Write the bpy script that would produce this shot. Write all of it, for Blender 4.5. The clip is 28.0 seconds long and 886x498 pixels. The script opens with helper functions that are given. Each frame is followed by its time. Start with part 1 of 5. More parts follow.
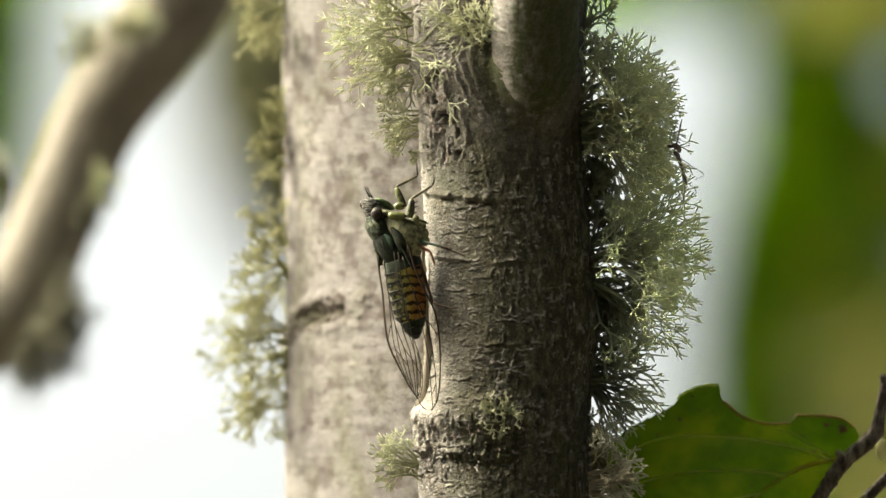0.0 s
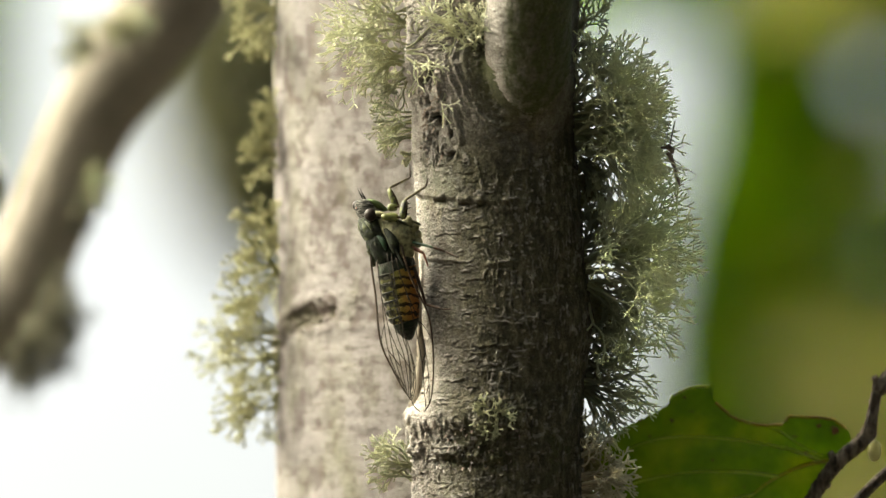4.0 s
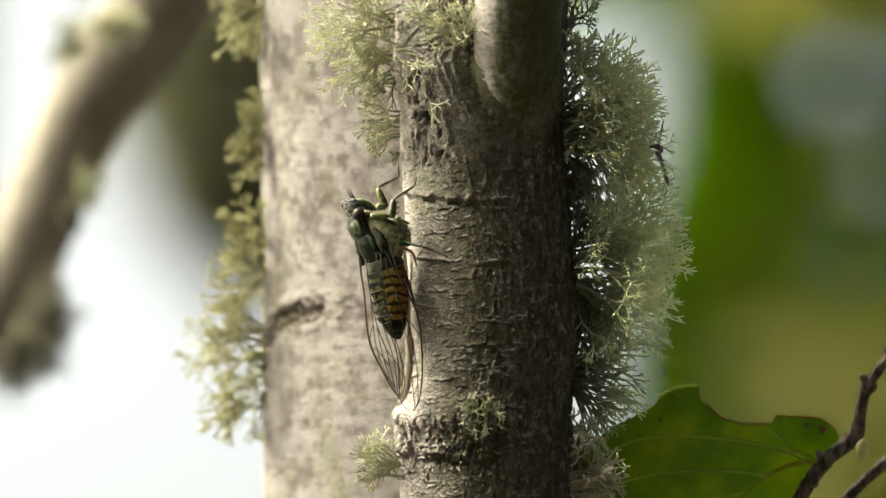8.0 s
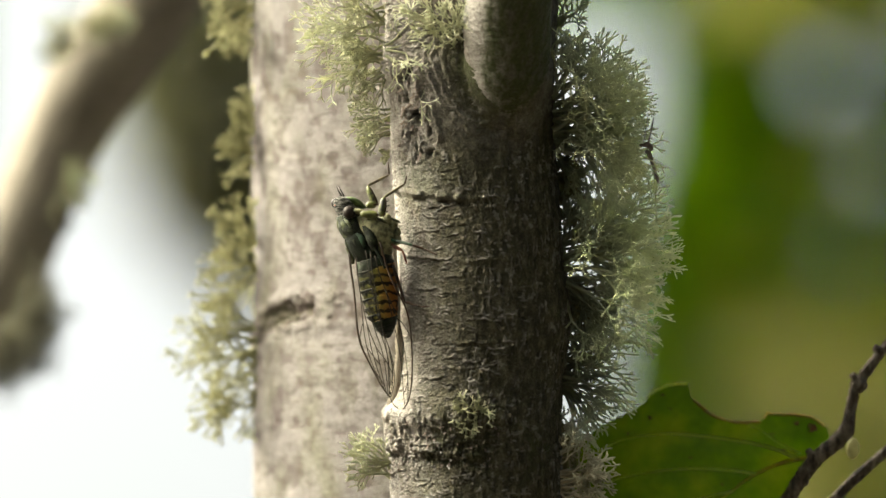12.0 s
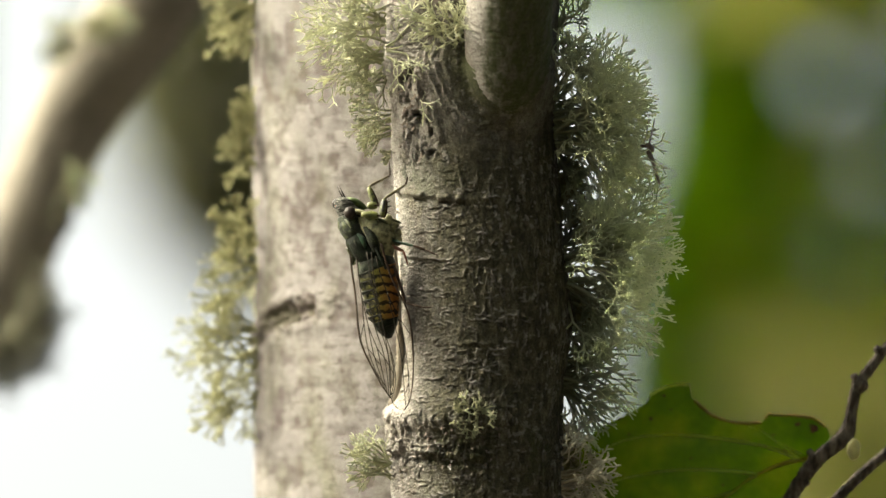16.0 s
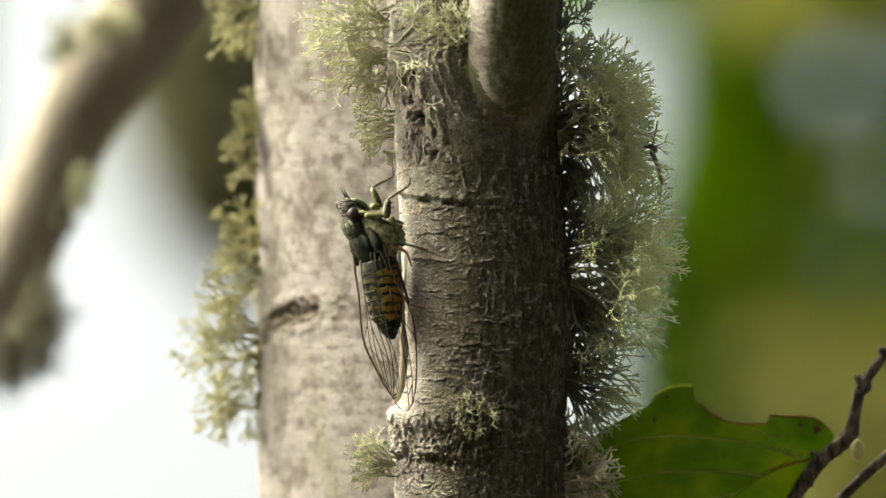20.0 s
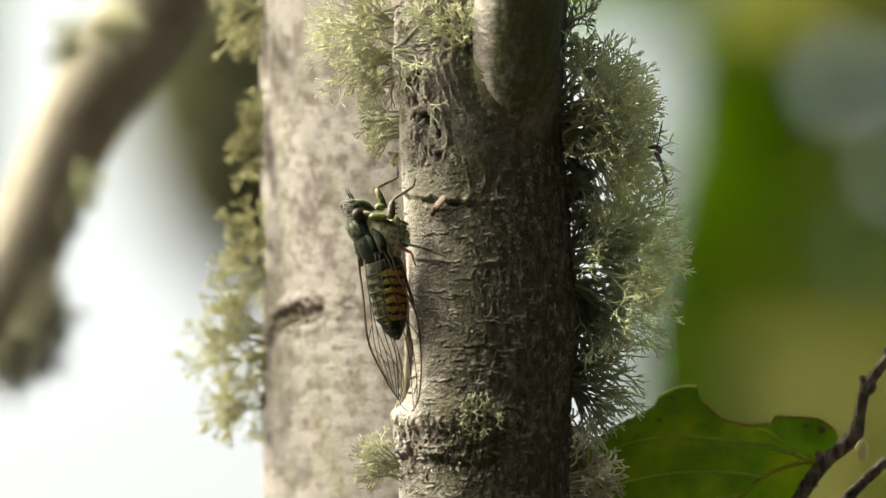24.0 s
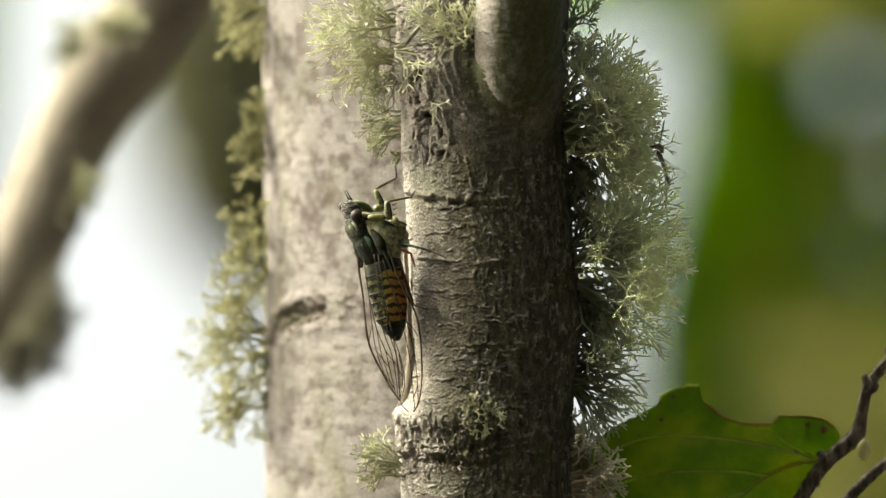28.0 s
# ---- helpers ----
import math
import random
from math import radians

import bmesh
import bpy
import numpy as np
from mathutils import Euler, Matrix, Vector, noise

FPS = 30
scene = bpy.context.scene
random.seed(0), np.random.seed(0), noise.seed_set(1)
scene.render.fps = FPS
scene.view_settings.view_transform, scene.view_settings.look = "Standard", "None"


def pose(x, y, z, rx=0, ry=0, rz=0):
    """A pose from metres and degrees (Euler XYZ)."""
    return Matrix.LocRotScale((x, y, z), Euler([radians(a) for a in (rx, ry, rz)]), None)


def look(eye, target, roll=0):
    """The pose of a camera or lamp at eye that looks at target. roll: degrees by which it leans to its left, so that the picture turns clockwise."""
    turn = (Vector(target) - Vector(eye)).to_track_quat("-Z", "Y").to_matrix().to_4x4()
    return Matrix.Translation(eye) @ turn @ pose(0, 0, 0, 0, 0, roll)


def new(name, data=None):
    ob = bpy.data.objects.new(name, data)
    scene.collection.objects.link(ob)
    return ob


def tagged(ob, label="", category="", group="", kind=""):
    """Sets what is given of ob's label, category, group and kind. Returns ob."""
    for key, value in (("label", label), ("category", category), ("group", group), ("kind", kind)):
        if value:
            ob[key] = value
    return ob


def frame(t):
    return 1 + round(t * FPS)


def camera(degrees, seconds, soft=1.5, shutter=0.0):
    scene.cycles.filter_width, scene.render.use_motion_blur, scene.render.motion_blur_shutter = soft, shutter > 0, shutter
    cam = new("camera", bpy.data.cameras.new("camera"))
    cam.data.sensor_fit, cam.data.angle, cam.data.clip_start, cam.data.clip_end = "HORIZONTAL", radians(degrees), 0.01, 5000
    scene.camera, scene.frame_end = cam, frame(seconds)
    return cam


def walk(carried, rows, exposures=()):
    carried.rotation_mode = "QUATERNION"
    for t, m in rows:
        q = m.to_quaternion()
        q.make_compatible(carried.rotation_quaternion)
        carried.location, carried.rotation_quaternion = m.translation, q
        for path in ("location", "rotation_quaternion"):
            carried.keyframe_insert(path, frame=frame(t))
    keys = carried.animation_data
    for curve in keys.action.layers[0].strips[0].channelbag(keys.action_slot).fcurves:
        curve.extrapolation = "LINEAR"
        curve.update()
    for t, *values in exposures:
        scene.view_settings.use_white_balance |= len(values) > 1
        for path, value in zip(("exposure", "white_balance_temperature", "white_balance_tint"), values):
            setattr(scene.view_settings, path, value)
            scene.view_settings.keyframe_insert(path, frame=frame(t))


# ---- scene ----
# One unit of the plan (U) is 0.115 mm; plan points are (x right, y down, d away from the eye).
U = 0.18 / 1568
DIST = 1.5
EYE_Z = 1.12
PITCH = 12.0
cam = camera(6.867, 28.0)
cam.data.dof.use_dof = True
cam.data.dof.focus_distance = DIST - 0.0095
cam.data.dof.aperture_fstop = 9.8
cam.data.dof.aperture_blades = 0


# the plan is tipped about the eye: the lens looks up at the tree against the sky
PLAN = pose(0, -DIST, EYE_Z) @ pose(0, 0, 0, PITCH) @ pose(0, DIST, -EYE_Z)


def W(x, y, k=1.0):
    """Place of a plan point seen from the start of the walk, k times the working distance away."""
    return Vector(((x - 784) * U * k, -DIST + DIST * k, EYE_Z - (y - 441) * U * k))


def Wd(x, y, d=0.0):
    """The same for a point d plan units behind the plane of focus."""
    return W(x, y, 1 + d * U / DIST)


# seconds, drift and rise of the near tree (plan units)
PATH = [
    (0, 0.0, 0.0), (0.5, 0.6, 0.4), (1, 0.4, 0.6), (1.5, -0.9, 0.8),
    (2, -3.4, 1.2), (2.5, -6.2, 1.9), (3, -8.6, 2.3), (3.5, -10.7, 2.3),
    (5.5, -20.4, 2.4), (6, -23.6, 2.3), (6.5, -26.3, 2.1), (7, -28.5, 1.6),
    (7.5, -30.8, 1.0), (8, -33.1, 0.8), (8.5, -35.8, 0.4), (9, -38.9, -0.4),
    (9.5, -41.7, -1.0), (10, -44.0, -1.5), (10.5, -46.2, -1.8), (11, -48.0, -2.1),
    (11.5, -49.6, -2.2), (12, -50.8, -2.1), (12.5, -51.3, -2.0), (14.5, -47.6, -1.7),
    (15, -48.2, -1.1), (15.5, -48.6, -0.8), (16, -49.0, -0.8), (16.5, -48.9, -0.8),
    (17, -48.3, -0.6), (17.5, -47.7, -0.1), (18, -47.0, 0.4), (18.5, -46.3, 0.7),
    (19, -45.8, 0.9), (19.5, -44.9, 0.9), (20, -43.0, 0.8), (20.5, -40.8, 0.9),
    (21, -39.6, 1.3), (21.5, -39.1, 1.8), (23.5, -35.8, 1.4), (24, -34.7, 2.0),
    (24.5, -34.9, 2.3), (25, -36.2, 2.2), (25.5, -37.4, 1.7), (26, -36.9, 1.0),
    (26.5, -34.8, 0.8), (27, -32.5, 0.9), (27.5, -31.5, 0.9), (28, -31.2, 0.8),
]
# drift of the far woods, read at fewer times (seconds, plan units)
FAR = [(0, 0), (1, -8), (2, -21), (3, -43), (3.5, -56), (5.5, -93), (6, -103), (7, -125), (8, -138), (9, -146), (10, -150), (11, -152), (12, -153), (14.5, -151),
       (16, -152), (17, -153), (18, -151), (19, -146), (20, -139), (21, -133), (23.5, -121), (24, -119), (26, -112), (28, -106)]
PATH = [(t, a, float(np.interp(t, *zip(*FAR))), c) for t, a, c in PATH]
FOCAL = 784 / math.tan(radians(6.867) / 2)


def station(near, far, rise):
    """The camera's pose that gives these drifts: it slides sideways and turns."""
    side = (far - near) / FOCAL / (1 / DIST - 1 / 7.5)
    turn = -near / FOCAL - side / DIST
    return PLAN @ pose(side, -DIST, EYE_Z, 90 + math.degrees(rise / FOCAL), 0, -math.degrees(turn))


walk(cam, [(t, station(a, b, c)) for t, a, b, c in PATH], exposures=[(0, 2.31, 7000, -8), (28, 2.31, 7000, -8)])

# ---- light ----
SUN_AZ, SUN_EL = radians(-79), radians(43)   # clockwise from +y, above the horizon
world = bpy.data.worlds.new("sky")
scene.world = world
world.use_nodes = True
sky = world.node_tree.nodes.new("ShaderNodeTexSky")
sky.sky_type, sky.sun_disc = "NISHITA", False
sky.sun_elevation, sky.sun_rotation = SUN_EL, SUN_AZ
sky.air_density, sky.dust_density, sky.ozone_density = 0.2, 10.0, 0.0
back = world.node_tree.nodes["Background"]
world.node_tree.links.new(sky.outputs[0], back.inputs[0])
back.inputs[1].default_value = 0.15
sun = new("sun", bpy.data.lights.new("sun", "SUN"))
sun.data.energy, sun.data.angle, sun.data.color = 0.58, radians(28), (1.0, 0.985, 0.985)
to_sun = Vector((math.sin(SUN_AZ) * math.cos(SUN_EL), math.cos(SUN_AZ) * math.cos(SUN_EL), math.sin(SUN_EL)))
sun.matrix_world = look(to_sun * 20, (0, 0, 0))

# ---- materials ----


def nodes_of(name, rough=0.8):
    m = bpy.data.materials.new(name)
    m.use_nodes = True
    nt = m.node_tree
    b = nt.nodes["Principled BSDF"]
    b.inputs["Roughness"].default_value = rough
    return m, nt, b


def tex(nt, kind, scale, detail=4.0, stretch=(1, 1, 1), rough=0.6, **more):
    co = nt.nodes.new("ShaderNodeTexCoord")
    mp = nt.nodes.new("ShaderNodeMapping")
    mp.inputs["Scale"].default_value = stretch
    nt.links.new(co.outputs["Object"], mp.inputs["Vector"])
    n = nt.nodes.new(kind)
    nt.links.new(mp.outputs[0], n.inputs["Vector"])
    n.inputs["Scale"].default_value = scale
    if "Detail" in n.inputs:
        n.inputs["Detail"].default_value = detail
    if kind == "ShaderNodeTexNoise":
        n.inputs["Roughness"].default_value = rough
    return n


def ramp(nt, source, stops):
    r = nt.nodes.new("ShaderNodeValToRGB")
    while len(r.color_ramp.elements) < len(stops):
        r.color_ramp.elements.new(0.5)
    for e, (p, c) in zip(r.color_ramp.elements, stops):
        e.position, e.color = p, (*c, 1)
    nt.links.new(source, r.inputs[0])
    return r.outputs[0]


def mix(nt, how, fac, a, b):
    m = nt.nodes.new("ShaderNodeMix")
    m.data_type, m.blend_type = "RGBA", how
    for sock, v in ((m.inputs[0], fac), (m.inputs[6], a), (m.inputs[7], b)):
        if isinstance(v, (int, float)):
            sock.default_value = v
        elif isinstance(v, tuple):
            sock.default_value = (*v, 1)
        else:
            nt.links.new(v, sock)
    return m.outputs[2]


def bump(nt, b, height, strength, distance):
    n = nt.nodes.new("ShaderNodeBump")
    n.inputs["Strength"].default_value, n.inputs["Distance"].default_value = strength, distance
    nt.links.new(height, n.inputs["Height"])
    nt.links.new(n.outputs[0], b.inputs["Normal"])


def simple(name, stops, scale, rough=0.7, relief=0.3, size=0.0003, stretch=(1, 1, 1), fine=6.0, trans=0.0, spec=0.5):
    """A surface of mottled colour at two scales with fine relief."""
    m, nt, b = nodes_of(name, rough)
    big = tex(nt, "ShaderNodeTexNoise", scale, 3, stretch)
    small = tex(nt, "ShaderNodeTexNoise", scale * fine, 4, stretch)
    c = ramp(nt, big.outputs[0], stops)
    g = ramp(nt, small.outputs[0], [(0.3, (0.72, 0.72, 0.72)), (0.7, (1.15, 1.15, 1.15))])
    nt.links.new(mix(nt, "MULTIPLY", 0.8, c, g), b.inputs["Base Color"])
    b.inputs["Specular IOR Level"].default_value = spec
    bump(nt, b, small.outputs[0], relief, size)
    if trans:
        t = nt.nodes.new("ShaderNodeBsdfTranslucent")
        nt.links.new(mix(nt, "MULTIPLY", 1.0, c, (1.5, 1.5, 0.6)), t.inputs[0])
        s = nt.nodes.new("ShaderNodeMixShader")
        s.inputs[0].default_value = trans
        nt.links.new(b.outputs[0], s.inputs[1])
        nt.links.new(t.outputs[0], s.inputs[2])
        nt.links.new(s.outputs[0], nt.nodes["Material Output"].inputs[0])
    return m


def bark(name, pale, tan, dark, moss_shade, moss_amount, scale=1.0, relief=1.0):
    """Smooth-barked tree: cream and tan blotches, brown flecks lying across the stem, thin green algae."""
    m, nt, b = nodes_of(name, 0.9)
    blotch = tex(nt, "ShaderNodeTexNoise", 150 * scale, 4, (1, 1, 0.7))
    fleck = tex(nt, "ShaderNodeTexNoise", 330 * scale, 4, (0.4, 0.4, 2.6), 0.6)
    speck = tex(nt, "ShaderNodeTexNoise", 1900 * scale, 3)
    shreds = tex(nt, "ShaderNodeTexNoise", 560 * scale, 5, (1.2, 1.2, 0.5))
    algae = tex(nt, "ShaderNodeTexNoise", 60 * scale, 4, (1, 1, 0.5))
    c = ramp(nt, blotch.outputs[0], [(0.36, tan), (0.5, pale), (0.66, tuple(v * 1.1 for v in pale))])
    f = ramp(nt, fleck.outputs[0], [(0.34, (0.55, 0.55, 0.55)), (0.40, (0, 0, 0))])
    c = mix(nt, "MIX", f, c, dark)
    # dark marks; in creases and under lips they paint in shade
    dark_mark = nt.nodes.new("ShaderNodeAttribute")
    dark_mark.attribute_name = "dark_mark"
    c = mix(nt, "MIX", ramp(nt, dark_mark.outputs["Fac"], [(0.1, (0, 0, 0)), (0.9, (0.85, 0.85, 0.85))]), c, tuple(0.3 * p + 0.7 * q for p, q in zip(tan, dark)))
    # brown bark and scar, plus side shade painted into the colour
    darkened = nt.nodes.new("ShaderNodeAttribute")
    darkened.attribute_name = "darkened"
    c = mix(nt, "MIX", ramp(nt, darkened.outputs["Fac"], [(0.0, (0, 0, 0)), (1.0, (0.95, 0.95, 0.95))]), c, ramp(nt, shreds.outputs[0], [(0.34, (0.031, 0.029, 0.016)), (0.5, (0.070, 0.065, 0.038)), (0.66, (0.148, 0.138, 0.091))]))
    a = ramp(nt, algae.outputs[0], [(0.62 - moss_amount, (0, 0, 0)), (0.85 - moss_amount * 0.6, (0.8, 0.8, 0.8))])
    c = mix(nt, "MIX", a, c, moss_shade)
    g = ramp(nt, speck.outputs[0], [(0.32, (0.62, 0.6, 0.57)), (0.62, (1.12, 1.12, 1.12))])
    grain = tex(nt, "ShaderNodeTexNoise", 4600 * scale, 2)
    c = mix(nt, "MULTIPLY", 0.8, c, ramp(nt, grain.outputs[0], [(0.35, (0.6, 0.58, 0.55)), (0.62, (1.15, 1.15, 1.15))]))
    # green algae, used dark enough to paint shade on limb and collar
    green = nt.nodes.new("ShaderNodeAttribute")
    green.attribute_name = "moss_shade"
    wet = mix(nt, "MULTIPLY", 1.0, ramp(nt, green.outputs["Fac"], [(0.0, (0, 0, 0)), (1.0, (0.9, 0.9, 0.9))]), ramp(nt, shreds.outputs[0], [(0.34, (0.35, 0.35, 0.35)), (0.56, (1, 1, 1))]))
    c = mix(nt, "MIX", wet, c, moss_shade)
    # pale crumbs of crust, and lit lip edges painted into the colour
    pale_raised = nt.nodes.new("ShaderNodeAttribute")
    pale_raised.attribute_name = "pale_raised"
    c = mix(nt, "MIX", ramp(nt, pale_raised.outputs["Fac"], [(0.0, (0, 0, 0)), (1.0, (0.8, 0.8, 0.8))]), c, tuple(v * 1.15 for v in pale))
    nt.links.new(mix(nt, "MULTIPLY", 0.85, c, g), b.inputs["Base Color"])
    b.inputs["Specular IOR Level"].default_value = 0.25
    s = nt.nodes.new("ShaderNodeMath")
    s.operation = "MULTIPLY_ADD"
    s.inputs[1].default_value = 0.4
    nt.links.new(shreds.outputs[0], s.inputs[0])
    nt.links.new(speck.outputs[0], s.inputs[2])
    bump(nt, b, s.outputs[0], relief, 0.0004)
    return m


M = {
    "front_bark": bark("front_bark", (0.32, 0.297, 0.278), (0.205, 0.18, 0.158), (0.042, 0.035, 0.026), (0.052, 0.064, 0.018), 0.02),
"rear_bark": bark("rear_bark", (0.228, 0.21, 0.206), (0.122, 0.104, 0.099), (0.07, 0.05, 0.04), (0.16, 0.16, 0.10), 0.13, 1.0, 0.7),
    "lean_bark": bark("lean_bark", (0.27, 0.243, 0.205), (0.21, 0.187, 0.152), (0.18, 0.15, 0.118), (0.22, 0.21, 0.10), 0.10, 0.4),
    "far_bark": bark("far_bark", (0.12, 0.12, 0.09), (0.09, 0.085, 0.06), (0.05, 0.045, 0.035), (0.09, 0.10, 0.05), 0.2, 0.3),
    "peel": simple("peeled_wood", [(0.34, (0.12, 0.09, 0.06)), (0.42, (0.32, 0.27, 0.21)), (0.7, (0.46, 0.41, 0.34))], 620, 0.75, 0.5, 0.0004, (1.6, 1.6, 0.35)),
    "lichen_dark": simple("lichen_dark", [(0.3, (0.07, 0.065, 0.045)), (0.6, (0.13, 0.125, 0.08))], 150, 0.9, 0.3, 0.0002, spec=0.2),
    "twig": simple("twig_bark", [(0.36, (0.035, 0.026, 0.017)), (0.5, (0.12, 0.092, 0.062)), (0.66, (0.30, 0.25, 0.19))], 520, 0.85, 1.0, 0.001, (1.5, 1.5, 0.5)),
    "leaf": simple("broad_leaf", [(0.3, (0.115, 0.195, 0.010)), (0.5, (0.18, 0.27, 0.015)), (0.7, (0.31, 0.355, 0.03))], 90, 0.45, 0.4, 0.0004, trans=0.42),
    "vein": simple("leaf_vein", [(0.3, (0.50, 0.56, 0.22)), (0.7, (0.62, 0.67, 0.32))], 200, 0.6, trans=0.7),
    "far_leaf": simple("far_leaf", [(0.3, (0.095, 0.16, 0.006)), (0.55, (0.125, 0.225, 0.007)), (0.75, (0.155, 0.22, 0.010))], 6, 0.6, 0.1, 0.001, trans=0.6, spec=0.08),
    "dull_leaf": simple("dull_leaf", [(0.3, (0.10, 0.102, 0.068)), (0.6, (0.15, 0.15, 0.105))], 6, 0.7, 0.1, 0.001, trans=0.4),
    "screen_leaf": simple("screen_leaf", [(0.3, (0.022, 0.034, 0.008)), (0.7, (0.038, 0.058, 0.012))], 6, 0.6, 0.1, 0.001),
    "olive_leaf": simple("olive_leaf", [(0.3, (0.11, 0.115, 0.04)), (0.6, (0.17, 0.165, 0.07))], 6, 0.7, 0.1, 0.001, trans=0.5, spec=0.3),
    "soil": simple("leaf_litter", [(0.3, (0.028, 0.022, 0.015)), (0.5, (0.05, 0.04, 0.027)), (0.7, (0.085, 0.068, 0.045))], 9, 0.95, 0.8, 0.02),
}

M.update({
    "torn": simple("torn_bark", [(0.3, (0.05, 0.034, 0.025)), (0.5, (0.12, 0.085, 0.065)), (0.7, (0.26, 0.21, 0.18))], 300, 0.9, 0.7, 0.0004, (1.5, 1.5, 0.5)),
    "shred": simple("bark_shred", [(0.3, (0.04, 0.034, 0.022)), (0.5, (0.07, 0.06, 0.04)), (0.7, (0.12, 0.105, 0.072))], 300, 0.9, 0.7, 0.0004, (1.5, 1.5, 0.5)),
    "spot": simple("leaf_spot", [(0.3, (0.10, 0.05, 0.02)), (0.7, (0.22, 0.10, 0.03))], 300),
"c_green": simple("cicada_green", [(0.38, (0.025, 0.03, 0.014)), (0.5, (0.065, 0.10, 0.035)), (0.7, (0.11, 0.15, 0.05))], 400, 0.45),
    "c_face": simple("cicada_face", [(0.40, (0.018, 0.017, 0.014)), (0.52, (0.09, 0.086, 0.074)), (0.66, (0.24, 0.23, 0.21))], 1300, 0.7, 0.8, 0.0003, (0.5, 0.5, 2), spec=0.1),
    "c_eye": simple("cicada_eye", [(0.3, (0.018, 0.014, 0.012)), (0.7, (0.038, 0.03, 0.026))], 400, 0.35, 0.1, spec=0.12),
    "c_red": simple("cicada_ocellus", [(0.3, (0.25, 0.04, 0.02)), (0.7, (0.35, 0.07, 0.03))], 400, 0.2),
    "c_black": simple("cicada_black", [(0.3, (0.012, 0.012, 0.010)), (0.7, (0.03, 0.03, 0.024))], 400, 0.6, spec=0.1),
    "c_thorax": simple("cicada_collar", [(0.40, (0.010, 0.011, 0.007)), (0.54, (0.022, 0.028, 0.013)), (0.7, (0.075, 0.085, 0.036))], 900, 0.5, 0.7, spec=0.15),
    "c_olive": simple("cicada_olive", [(0.35, (0.03, 0.035, 0.016)), (0.7, (0.12, 0.13, 0.055))], 400, 0.5),
    "c_dark": simple("cicada_back", [(0.3, (0.007, 0.008, 0.006)), (0.6, (0.013, 0.019, 0.010)), (0.8, (0.025, 0.045, 0.018))], 600, 0.45, 0.6, spec=0.15),
    "c_emerald": simple("cicada_emerald", [(0.35, (0.009, 0.024, 0.010)), (0.65, (0.02, 0.066, 0.028))], 400, 0.4),
    "c_pale": simple("cicada_breast", [(0.36, (0.07, 0.065, 0.032)), (0.48, (0.21, 0.20, 0.10)), (0.64, (0.36, 0.345, 0.19))], 900, 0.6),
    "c_leg": simple("cicada_thigh", [(0.42, (0.022, 0.018, 0.010)), (0.49, (0.09, 0.10, 0.025)), (0.7, (0.17, 0.175, 0.045))], 480, 0.45),
    "c_legb": simple("cicada_shank", [(0.35, (0.05, 0.035, 0.018)), (0.6, (0.15, 0.135, 0.05))], 350, 0.45),
    "c_brown": simple("cicada_brown", [(0.3, (0.022, 0.013, 0.009)), (0.7, (0.06, 0.034, 0.02))], 350, 0.5, spec=0.2),
    "c_rust": simple("insect_rust", [(0.3, (0.13, 0.04, 0.02)), (0.7, (0.26, 0.09, 0.05))], 500, 0.5),
    "c_vein": simple("wing_vein", [(0.3, (0.014, 0.011, 0.007)), (0.7, (0.035, 0.026, 0.016))], 400, 0.6, spec=0.15),
    "f_wing": simple("insect_wing", [(0.40, (0.17, 0.09, 0.065)), (0.62, (0.40, 0.33, 0.28))], 700, 0.3),
    "f_smoke": simple("insect_wing_smoky", [(0.3, (0.06, 0.032, 0.024)), (0.7, (0.16, 0.08, 0.06))], 700, 0.35),
})


def lichen_skin(name, root, tip, trans):
    """Lichen: pale at its young tips, dulled at the foot of the tuft to paint its inner shade, with fine mottling."""
    m, nt, b = nodes_of(name, 0.9)
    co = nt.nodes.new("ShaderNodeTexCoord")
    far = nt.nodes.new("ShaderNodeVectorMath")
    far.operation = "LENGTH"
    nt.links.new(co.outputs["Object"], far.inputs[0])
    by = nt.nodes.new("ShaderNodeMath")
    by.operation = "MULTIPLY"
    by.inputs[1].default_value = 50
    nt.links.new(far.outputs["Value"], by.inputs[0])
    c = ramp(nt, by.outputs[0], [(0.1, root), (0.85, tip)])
    n = tex(nt, "ShaderNodeTexNoise", 420, 3)
    c = mix(nt, "MULTIPLY", 0.8, c, ramp(nt, n.outputs[0], [(0.3, (0.72, 0.72, 0.68)), (0.68, (1.12, 1.12, 1.12))]))
    nt.links.new(c, b.inputs["Base Color"])
    b.inputs["Specular IOR Level"].default_value = 0.2
    t = nt.nodes.new("ShaderNodeBsdfTranslucent")
    nt.links.new(c, t.inputs[0])
    s = nt.nodes.new("ShaderNodeMixShader")
    s.inputs[0].default_value = trans
    nt.links.new(b.outputs[0], s.inputs[1])
    nt.links.new(t.outputs[0], s.inputs[2])
    nt.links.new(s.outputs[0], nt.nodes["Material Output"].inputs[0])
    return m


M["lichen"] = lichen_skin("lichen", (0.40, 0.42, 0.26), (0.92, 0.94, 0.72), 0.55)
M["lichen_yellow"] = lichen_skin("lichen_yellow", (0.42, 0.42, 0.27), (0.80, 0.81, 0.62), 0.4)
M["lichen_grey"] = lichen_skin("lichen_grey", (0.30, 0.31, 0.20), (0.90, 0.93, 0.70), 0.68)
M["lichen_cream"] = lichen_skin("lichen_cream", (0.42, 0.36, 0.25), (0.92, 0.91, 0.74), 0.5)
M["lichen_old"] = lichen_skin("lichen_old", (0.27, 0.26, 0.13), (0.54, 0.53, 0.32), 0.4)


